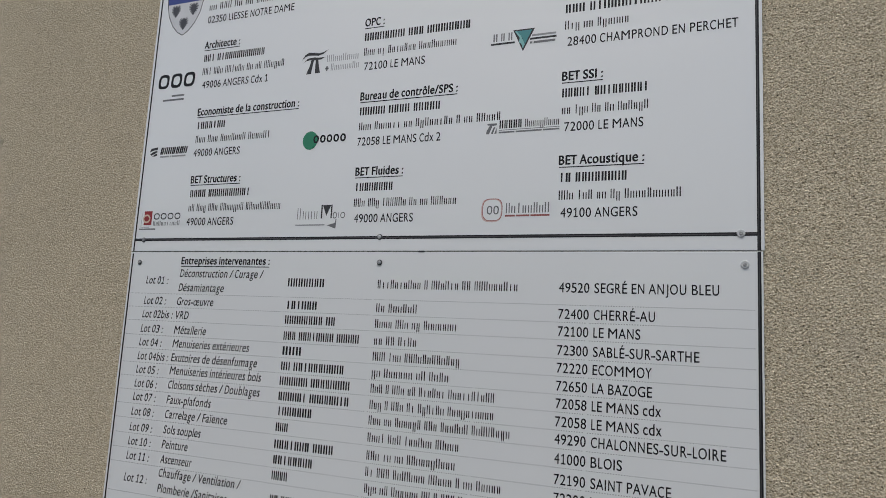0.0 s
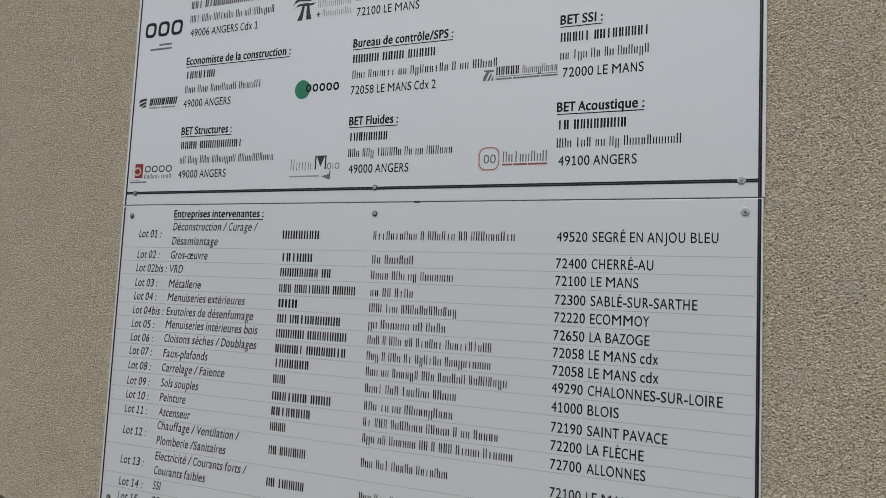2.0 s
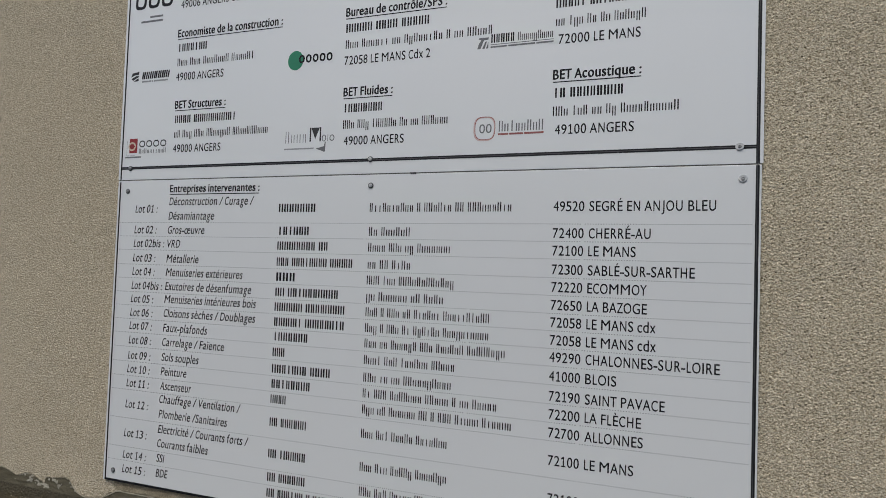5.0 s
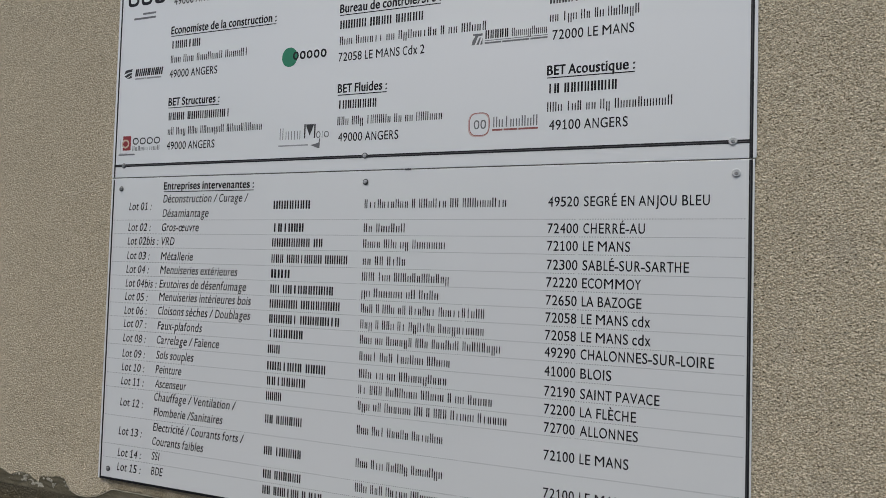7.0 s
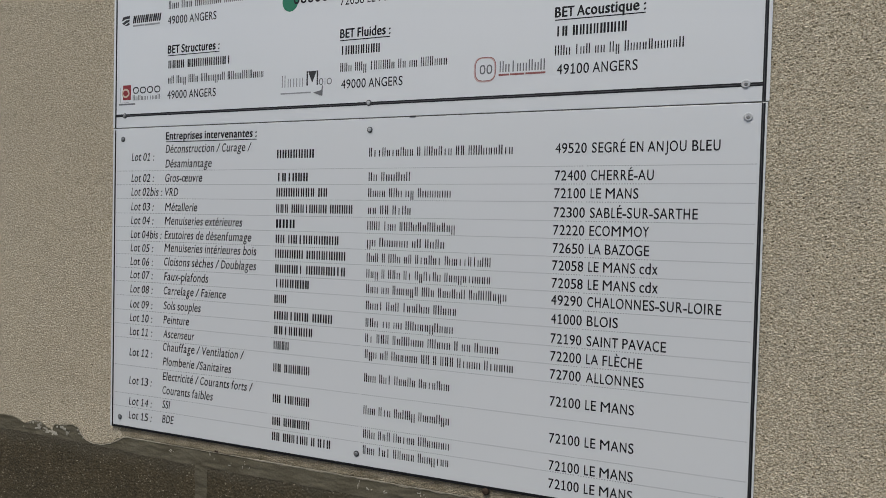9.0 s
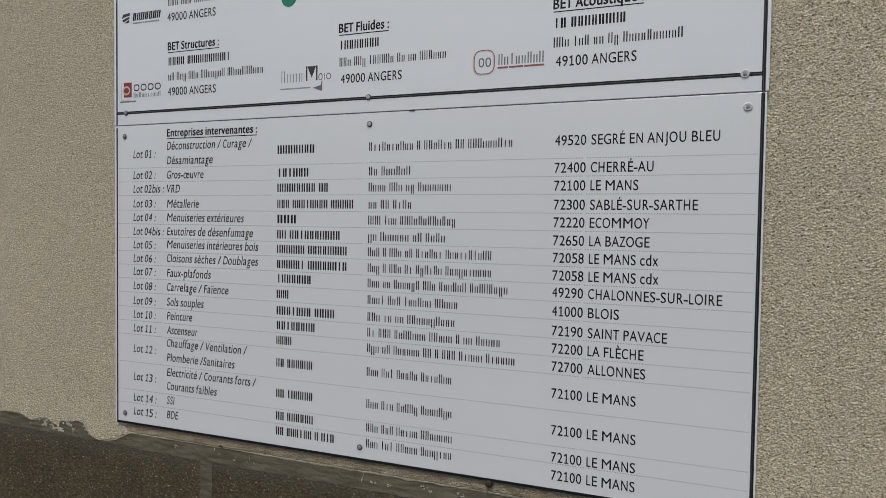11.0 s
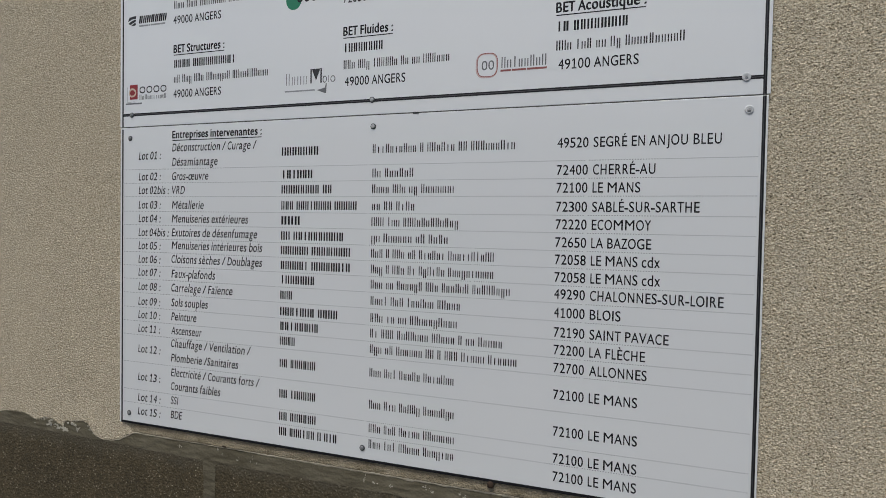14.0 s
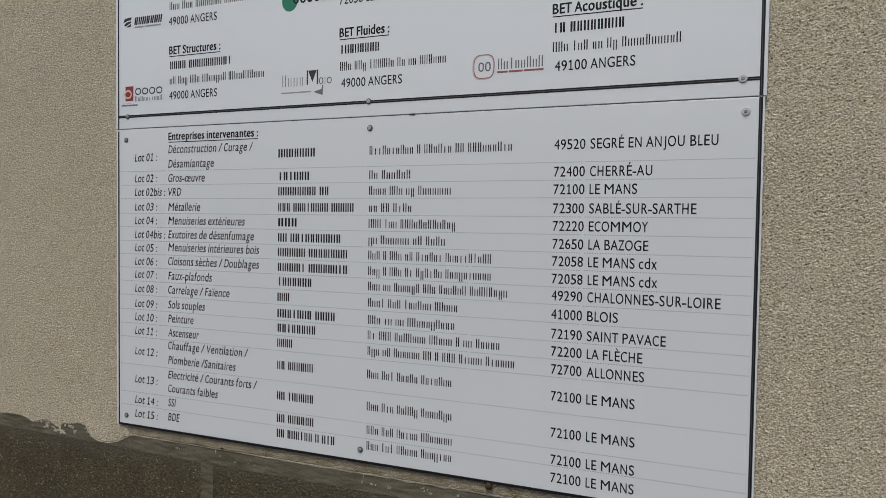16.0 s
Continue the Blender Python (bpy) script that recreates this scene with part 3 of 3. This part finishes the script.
part("joint_strip", add_box(bmesh.new(), -0.0050, 1.2010, 0.0008, 0.0045, 1.6060, 1.6078), JOINT_GREY, lower, "dark joint between the boards")

for x, wide in ((0.0255, False), (0.578, False), (1.173, True)):
    screw(x, 1.6315 if x < 0.1 else 1.633, upper, wide, ZINC if x > 0.5 else None)
for x, wide in ((0.0215, False), (0.581, False), (1.178, True)):
    screw(x, 1.5845 if x < 0.1 else 1.5868, lower, wide, ZINC if x > 0.5 else None)
for x in (0.021, 0.568, 1.177):
    screw(x, 1.0200 if x < 0.1 else 1.0222, lower, False, STEEL)

# the list of trades
lettering("Entreprises intervenantes :", 0.132, 0.346, 1.581, lower, bold=True, italic=False, underline=True, cap=0.0145)


def trade(lot, lot_end, z, works, firm, firm_end, street, street_end, code, town, town_end):
    """One row of the table: lot, kind of work, firm, street, postcode and town."""
    lettering(lot, 0.0445, lot_end, z, lower, italic=True)
    for words, end, wz in works:
        lettering(words, 0.1315, end, wz, lower, italic=True)
    drop = max(0.0, 1.3 - z)      # the columns drift apart a little towards the foot
    bars(firm, 0.3905, firm_end, z + 0.010 * drop, lower, bold=True)
    bars(street, 0.579, street_end, z + 0.015 * drop, lower)
    lettering(code, 0.9055 + 0.014 * drop, 0.9535 + 0.012 * drop, z - 0.010 * drop, lower)
    lettering(town, 0.9615 + 0.012 * drop, town_end + 0.004 * drop, z - 0.010 * drop, lower)


trade("Lot 01 :", 0.103, 1.5405, [("Déconstruction / Curage /", 0.335, 1.555), ("Désamiantage", 0.244, 1.5265)], (7,), 0.471, (10, 1, 6, 2, 9), 0.838, "49520", "SEGRÉ EN ANJOU BLEU", 1.143)
trade("Lot 02 :", 0.103, 1.4985, [("Gros-œuvre", 0.222, 1.4985)], (6,), 0.459, (2, 6), 0.660, "72400", "CHERRÉ-AU", 1.053)
trade("Lot 02bis :", 0.124, 1.471, [("VRD", 0.164, 1.471)], (8, 2), 0.500, (4, 3, 2, 7), 0.734, "72100", "LE MANS", 1.032)
trade("Lot 03 :", 0.103, 1.4415, [("Métallerie", 0.211, 1.4415)], (3, 8, 5), 0.551, (2, 2, 4), 0.663, "72300", "SABLÉ-SUR-SARTHE", 1.116)
trade("Lot 04 :", 0.103, 1.414, [("Menuiseries extérieures", 0.317, 1.4145)], (3,), 0.434, (3, 3, 12), 0.743, "72220", "ECOMMOY", 1.049)
trade("Lot 04bis :", 0.124, 1.386, [("Exutoires de désenfumage", 0.338, 1.387)], (2, 10), 0.525, (2, 6, 2, 4), 0.725, "72650", "LA BAZOGE", 1.050)
trade("Lot 05 :", 0.103, 1.359, [("Menuiseries intérieures bois", 0.350, 1.3615)], (6, 8), 0.539, (3, 1, 3, 2, 6, 10), 0.806, "72058", "LE MANS cdx", 1.063)
trade("Lot 06 :", 0.103, 1.3315, [("Cloisons sèches / Doublages", 0.350, 1.334)], (6, 8), 0.539, (3, 1, 3, 2, 6, 10), 0.806, "72058", "LE MANS cdx", 1.064)
trade("Lot 07 :", 0.103, 1.305, [("Faux-plafonds", 0.240, 1.305)], (7,), 0.466, (3, 2, 6, 3, 6, 8), 0.834, "49290", "CHALONNES-SUR-LOIRE", 1.152)
trade("Lot 08 :", 0.103, 1.276, [("Carrelage / Faïence", 0.282, 1.277)], (3,), 0.418, (4, 3, 6, 5), 0.749, "41000", "BLOIS", 1.008)
trade("Lot 09 :", 0.103, 1.2455, [("Sols souples", 0.223, 1.2475)], (7, 4), 0.515, (3, 2, 2, 10), 0.744, "72190", "SAINT PAVACE", 1.078)
trade("Lot 10 :", 0.103, 1.218, [("Peinture", 0.195, 1.2195)], (8,), 0.475, (2, 3, 7, 5, 1, 2, 5), 0.823, "72200", "LA FLÈCHE", 1.045)
trade("Lot 11 :", 0.103, 1.190, [("Ascenseur", 0.208, 1.1915)], (4,), 0.425, (3, 2, 6, 2, 1, 3, 5, 6), 0.848, "72700", "ALLONNES", 1.048)
trade("Lot 12 :", 0.104, 1.148, [("Chauffage / Ventilation /", 0.326, 1.1655), ("Plomberie /Sanitaires", 0.297, 1.1365)], (2, 6), 0.470, (3, 3, 5, 7), 0.740, "72100", "LE MANS", 1.035)
trade("Lot 13 :", 0.104, 1.0905, [("Electricité / Courants forts /", 0.347, 1.107), ("Courants faibles", 0.255, 1.0795)], (2, 6), 0.471, (3, 3, 5, 7), 0.741, "72100", "LE MANS", 1.036)
trade("Lot 14 :", 0.105, 1.048, [("SSI", 0.151, 1.051)], (2, 6), 0.472, (3, 3, 5, 7), 0.742, "72100", "LE MANS", 1.036)
trade("Lot 15 :", 0.105, 1.0195, [("BDE", 0.161, 1.022)], (2, 6, 1, 3), 0.516, (3, 3, 5, 7), 0.742, "72100", "LE MANS", 1.036)

STOPS = (0.004, 0.384, 0.514, 0.574, 0.770, 0.893, 0.953, 1.155, 1.194)
for z in (1.5205, 1.493, 1.4655, 1.436, 1.4085, 1.3805, 1.3535, 1.326, 1.2985, 1.270, 1.2405, 1.212, 1.184, 1.1275, 1.0705, 1.043):
    bm = bmesh.new()
    for a, b in zip(STOPS, STOPS[1:]):
        x = a + 0.002
        while x < b - 0.002:
            add_quad(bm, x, x + 0.0019, z - 0.0006, z + 0.0007)
            x += 0.0040
    part("dotted_rule", bm, RULE_INK, lower, "thin dotted rule")


# the project's partners, block by block
def partner(x, z, title, title_end, firm, firm_end, street, street_end, town, town_end, lead=0.0293, shift=0.0):
    """A heading with its firm, street and town below it."""
    if title:
        lettering(title, x, title_end, z, upper, bold=True, underline=True)
    bars(firm, x, firm_end, z - lead, upper, bold=True)
    bars(street, x, street_end, z - 2 * lead, upper)
    lettering(town, x + shift, town_end, z - 3 * lead, upper)


partner(0.133, 2.040, "Architecte :", 0.224, (3, 12), 0.289, (3, 3, 6, 2, 2, 6), 0.339, "49006 ANGERS Cdx 1", 0.302, shift=0.004)
partner(0.133, 1.893, "Economiste de la construction :", 0.382, (7,), 0.207, (3, 3, 7, 6), 0.321, "49000 ANGERS", 0.250)
partner(0.134, 1.7485, "BET Structures :", 0.258, (4, 10), 0.285, (2, 3, 3, 7, 10), 0.360, "49000 ANGERS", 0.251)
partner(0.517, 2.040, "OPC :", 0.558, (8, 3, 8), 0.732, (3, 2, 7, 9), 0.707, "72100 LE MANS", 0.646, shift=0.004)
partner(0.518, 1.893, "Bureau de contrôle/SPS :", 0.713, (5, 4, 5), 0.682, (3, 6, 2, 8, 1, 2, 5), 0.796, "72058 LE MANS Cdx 2", 0.685)
partner(0.519, 1.748, "BET Fluides :", 0.616, (8,), 0.598, (3, 3, 6, 2, 2, 6), 0.722, "49000 ANGERS", 0.641, shift=0.004)
partner(0.901, 2.043, "", 0, (3, 10, 1, 5), 1.140, (3, 2, 6), 1.008, "28400 CHAMPROND EN PERCHET", 1.171, shift=0.006)
partner(0.900, 1.8945, "BET SSI :", 0.967, (5, 9), 1.040, (2, 3, 2, 2, 6), 1.040, "72000 LE MANS", 1.032, shift=0.006)
partner(0.899, 1.750, "BET Acoustique :", 1.034, (2, 8), 1.009, (3, 3, 2, 2, 10), 1.090, "49100 ANGERS", 1.025, shift=0.005)
bars((2, 3, 2, 2, 5, 2, 3), 0.133, 0.375, 2.126, upper)
lettering("02350 LIESSE NOTRE DAME", 0.134, 0.351, 2.097, upper)


# ---- emblems, as plain shapes ----
def marks(name, mat, shapes, label=""):
    for pts in shapes:
        b = bmesh.new()
        add_shape(b, pts)
        part(name, b, mat, upper, label)


def rect(x0, x1, z0, z1, lean=0.0):
    return [(x0, z0), (x1, z0), (x1 + lean * (z1 - z0), z1), (x0 + lean * (z1 - z0), z1)]


def shield(cx, tip, half, top, grow=0.0):
    right = [(cx + (half + grow) * w, tip - grow + (top + grow - tip) * h) for w, h in ((0.0, 0.0), (0.30, 0.07), (0.60, 0.20), (0.84, 0.38), (0.96, 0.58), (1.0, 0.78), (1.0, 1.0))]
    return right + [(2 * cx - x, z) for x, z in reversed(right[1:])]


def cut(points, z, above):
    """The part of an outline above or below the height z."""
    kept = []
    for (xa, za), (xb, zb) in zip(points, points[1:] + points[:1]):
        if (za > z) == above:
            kept.append((xa, za))
        if (za > z) != (zb > z):
            kept.append((xa + (xb - xa) * (z - za) / (zb - za), z))
    return kept


def rings(count, x0, x1, z0, z1, stroke, mat, square=0.75, lean=0.0, y=PRINT_Y):
    """A row of rounded rings that stands for a drawn word."""
    pitch = (x1 - x0) / count
    for k in range(count):
        cx, cz, rx, rz = x0 + (k + 0.5) * pitch, (z0 + z1) / 2, 0.42 * pitch, (z1 - z0) / 2
        loop = []
        for n in range(24):
            a = 2 * math.pi * n / 24
            c, d = math.cos(a), math.sin(a)
            loop.append((math.copysign(abs(c) ** square, c), math.copysign(abs(d) ** square, d)))
        b = bmesh.new()
        add_loop(b, *([(cx + (rx - e) * c + lean * (rz - e) * d, cz + (rz - e) * d) for c, d in loop] for e in (0.0, stroke)), y)
        part("emblem_ring", b, mat, upper)


FRONT_Y = PRINT_Y - 0.00012     # print that lies over other print
coat = bmesh.new()
crest = shield(0.067, 2.080, 0.0495, 2.205)
add_loop(coat, shield(0.067, 2.080, 0.0495, 2.205, 0.0019), crest)
part("emblem_outline", coat, INK_BOLD, upper)
marks("emblem_field", SILVER_INK, [cut(crest, 2.1535, False)], "silver-grey shield")
marks("emblem_chief", BLUE_INK, [cut(crest, 2.1535, True)], "blue top of the shield")
for cx, cz in ((0.043, 2.138), (0.091, 2.138), (0.067, 2.107)):
    # a jagged dark blot: a core with slim blades fanned out on both sides
    b = bmesh.new()
    add_shape(b, [(cx, cz - 0.0165), (cx + 0.0035, cz - 0.012), (cx + 0.0025, cz - 0.007), (cx + 0.0045, cz), (cx + 0.003, cz + 0.007), (cx + 0.0012, cz + 0.0125), (cx - 0.002, cz + 0.0115), (cx - 0.003, cz + 0.007), (cx - 0.0045, cz), (cx - 0.0025, cz - 0.007), (cx - 0.0035, cz - 0.012)], FRONT_Y)
    for side in (-1, 1):
        for k, (reach, tip) in enumerate(((0.0075, 0.0125), (0.0105, 0.0105), (0.0125, 0.0050), (0.0115, -0.0015), (0.0085, -0.0070), (0.0055, -0.0110))):
            root = 0.004 - 0.0018 * k
            blade = [(cx + side * 0.002, cz + root - 0.0026), (cx + side * (reach + 0.0002), cz + tip - 0.0016), (cx + side * (reach + 0.0008), cz + tip + 0.0010), (cx + side * 0.002, cz + root + 0.0026)]
            add_shape(b, blade if side > 0 else blade[::-1], FRONT_Y - 0.00001 * (k + 1))
    part("emblem_mark", b, EMBLEM_GREY, upper)

# architect: three heavy slanting rings over two fine lines
rings(3, 0.014, 0.118, 1.9605, 1.9925, 0.0062, INK, 0.62, 0.06)
bars((8,), 0.057, 0.091, 1.9405, upper, cap=0.0055, mat=MID_INK)
bars((14,), 0.034, 0.091, 1.9315, upper, cap=0.0055, mat=INK_SOFT)

# two curved pillars under a waving double roof, with grey words
marks("emblem_mark", INK_BOLD, [[(0.3925, 1.9570), (0.4035, 1.9570), (0.4055, 1.9700), (0.4085, 1.9900), (0.4030, 1.9895), (0.3995, 1.9740)],
                                [(0.4125, 1.9575), (0.4240, 1.9575), (0.4205, 1.9700), (0.4175, 1.9860), (0.4125, 1.9890), (0.4120, 1.9740)]])
for b_mat, roof in ((INK_BOLD, [(0.3805, 1.9870), (0.3870, 1.9925), (0.3950, 1.9955), (0.4060, 1.9945), (0.4180, 1.9930), (0.4280, 1.9955), (0.4390, 2.0035), (0.4310, 2.0000), (0.4200, 1.9975), (0.4080, 2.0000), (0.3960, 2.0015), (0.3870, 1.9975)]),
                    (INK_BOLD, [(0.3835, 1.9805), (0.3900, 1.9845), (0.4010, 1.9860), (0.4120, 1.9840), (0.4260, 1.9850), (0.4330, 1.9890), (0.4200, 1.9888), (0.4080, 1.9905), (0.3940, 1.9895)])):
    b = bmesh.new()
    add_shape(b, roof, FRONT_Y)
    part("emblem_roof", b, b_mat, upper)
bars((8,), 0.436, 0.508, 1.9775, upper, cap=0.0145, mat=PALE_INK, fill=0.18)
bars((8,), 0.4465, 0.510, 1.9595, upper, cap=0.0140, mat=PALE_INK, fill=0.18)
marks("emblem_mark", INK_SOFT, [rect(0.4350, 0.4430, 1.9632, 1.9662), rect(0.4375, 0.4405, 1.9600, 1.9695)])

# striped square and heavy slanted word
marks("emblem_mark", INK_BOLD, [[(0.0135, 1.8205), (0.0180, 1.8290), (0.0360, 1.8310), (0.0350, 1.8250), (0.0250, 1.8245)], [(0.0150, 1.8170), (0.0260, 1.8222), (0.0350, 1.8232), (0.0350, 1.8200), (0.0200, 1.8135)],
                                [(0.0215, 1.8118), (0.0340, 1.8180), (0.0350, 1.8125), (0.0290, 1.8112)]])
bars((7,), 0.042, 0.1145, 1.8145, upper, bold=True, italic=True, cap=0.0150, fill=0.35)
bars((8, 1, 12), 0.044, 0.112, 1.8075, upper, cap=0.0045, mat=PALE_INK)

# red square with a cream ring and a fine grey frame, dark words
marks("emblem_field", RED_INK, [rect(0.0195, 0.0405, 1.6630, 1.6925)], "red square")
b = bmesh.new()
add_loop(b, oval(0.0265, 1.6765, 0.0100, 0.0092), oval(0.0265, 1.6765, 0.0064, 0.0056), FRONT_Y)
part("emblem_mark", b, CREAM_INK, upper)
b = bmesh.new()
add_quad(b, 0.0195, 0.0340, 1.6752, 1.6778, FRONT_Y - 0.00002)
part("emblem_bar", b, RED_INK, upper)
marks("emblem_line", PALE_INK, [rect(0.0125, 0.0133, 1.6575, 1.6880), rect(0.0133, 0.0350, 1.6575, 1.6583)])
rings(4, 0.0440, 0.1175, 1.6742, 1.6880, 0.0023, INK_BOLD, 0.85)
bars((10,), 0.0445, 0.116, 1.6615, upper, cap=0.0102, mat=INK_SOFT, fill=0.23)
bars((16,), 0.009, 0.052, 1.6525, upper, cap=0.0042, mat=MID_INK)

# green disc with a dark round-lettered word
marks("emblem_field", GREEN_INK, [oval(0.4145, 1.822, 0.0168, 0.0182)], "green disc")
rings(5, 0.4205, 0.4940, 1.8160, 1.8315, 0.0034, INK, 0.9, y=FRONT_Y)

# thin drawn word with one tall dark sign and a hooked arrow under it
bars((4,), 0.397, 0.4465, 1.6680, upper, cap=0.0215, mat=MID_INK, fill=0.12)
marks("emblem_mark", INK_BOLD, [rect(0.4515, 0.4545, 1.6690, 1.6950), rect(0.4725, 0.4755, 1.6690, 1.6950)])
marks("emblem_mark", INK_BOLD, [[(0.4546, 1.6945), (0.4635, 1.6735), (0.4724, 1.6945)]])
rings(1, 0.4765, 0.4870, 1.6685, 1.6810, 0.0016, INK_SOFT, 0.95)
bars((1,), 0.4880, 0.4915, 1.6690, upper, cap=0.0120, mat=INK_SOFT, fill=0.25)
rings(1, 0.4925, 0.5045, 1.6690, 1.6805, 0.0016, INK_SOFT, 0.95)
marks("emblem_mark", INK_SOFT, [[(0.4655, 1.6562), (0.4825, 1.6600), (0.4842, 1.6680), (0.4858, 1.6680), (0.4850, 1.6500), (0.4825, 1.6500)]])
bars((24,), 0.397, 0.461, 1.6555, upper, cap=0.0034, mat=PALE_INK)

# teal triangle on its point, with a bar to each side
marks("emblem_field", INK_BOLD, [[(0.8115, 1.9950), (0.8500, 1.9950), (0.8300, 1.9545)]])
for mat, shape in ((TEAL_INK, [(0.8175, 1.9925), (0.8455, 1.9925), (0.8335, 1.9680), (0.8255, 1.9840)]), (PALE_TEAL, [(0.8145, 1.9925), (0.8172, 1.9925), (0.8252, 1.9840), (0.8330, 1.9675), (0.8298, 1.9600), (0.8265, 1.9690), (0.8225, 1.9720), (0.8235, 1.9800)])):
    b = bmesh.new()
    add_shape(b, shape, FRONT_Y)
    part("emblem_mark", b, mat, upper, "teal triangle")
marks("emblem_mark", INK_BOLD, [rect(0.7715, 0.8150, 1.9712, 1.9745), rect(0.842, 0.888, 1.9740, 1.9775)])
bars((1, 1, 1), 0.7750, 0.811, 1.9772, upper, cap=0.0145, mat=MID_INK, fill=0.28)
bars((10,), 0.845, 0.887, 1.9795, upper, cap=0.0050, mat=PALE_INK)
bars((1, 9), 0.842, 0.886, 1.9665, upper, cap=0.0055, mat=MID_INK)

# grey tile with white curves and a dark word over a fine line
marks("emblem_field", INK_SOFT, [[(0.770, 1.8105), (0.7755, 1.8105), (0.781, 1.8245), (0.789, 1.8255), (0.789, 1.8290), (0.772, 1.8290), (0.772, 1.8265), (0.7765, 1.8255), (0.7715, 1.8175)],
                                 [(0.7785, 1.8105), (0.7825, 1.8105), (0.7865, 1.8225), (0.7835, 1.8220)], [(0.7850, 1.8105), (0.789, 1.8105), (0.789, 1.8215)]])
bars((5,), 0.793, 0.834, 1.819, upper, bold=True, cap=0.0145)
bars((9,), 0.838, 0.898, 1.819, upper, cap=0.0140, mat=INK_BOLD)
marks("emblem_line", MID_INK, [rect(0.793, 0.898, 1.8155, 1.8166)])
bars((8, 13, 8), 0.793, 0.898, 1.8105, upper, cap=0.0038, mat=MID_INK)

# rose rounded ring, hand-drawn, with a dark word
ring = [(0.7875 + 0.0180 * math.copysign(abs(math.cos(a)) ** 0.6, math.cos(a)), 1.6775 + 0.0195 * math.copysign(abs(math.sin(a)) ** 0.7, math.sin(a))) for a in (2 * math.pi * k / 40 for k in range(40))]
for (dx, dz), (a, e), mat, y in (((-0.0012, -0.0008), (1.04, 0.91), PALE_ROSE, PRINT_Y), ((0.0, 0.0), (0.99, 0.93), ROSE_INK, FRONT_Y)):
    b = bmesh.new()
    add_loop(b, *([(0.7877 + dx + (x - 0.7875) * f, 1.6776 + dz + (z - 1.6775) * f) for x, z in ring] for f in (a, e)), y)
    part("emblem_outline", b, mat, upper, "rose-brown rounded ring")
rings(2, 0.7770, 0.8000, 1.6695, 1.6845, 0.0022, INK_SOFT, 0.8)
bars((8,), 0.810, 0.886, 1.671, upper, cap=0.0175, mat=INK_SOFT, fill=0.21)
bars((6, 8, 11), 0.810, 0.886, 1.6650, upper, cap=0.0042, mat=ROSE_INK)

# ---- small things ----
clod = bmesh.new()
bmesh.ops.create_icosphere(clod, subdivisions=2, radius=1.0)
for v in clod.verts:
    v.co *= 1 + 0.45 * noise.noise(v.co * 1.7)
    v.co = Vector((0.2617 + 0.0062 * v.co.x, WALL_Y - 0.0012 + 0.0022 * v.co.y, 0.9812 + 0.0019 * v.co.z))
tagged(part("dirt_clod", clod, RUST), "dark crumb of earth stuck to the mortar below the sign", "dirt")
bolt = bmesh.new()
add_lathe(bolt, (0.8066, 0.9940), [(0.0045, 0.0080), (0.0045, 0.004), (0.0056, 0.003), (0.0061, 0.000), (0.0050, -0.0030), (0.0025, -0.0042)], 14)
tagged(part("anchor_bolt", bolt, RUST), "rusty round bolt head in the wall under the sign", "bolt")
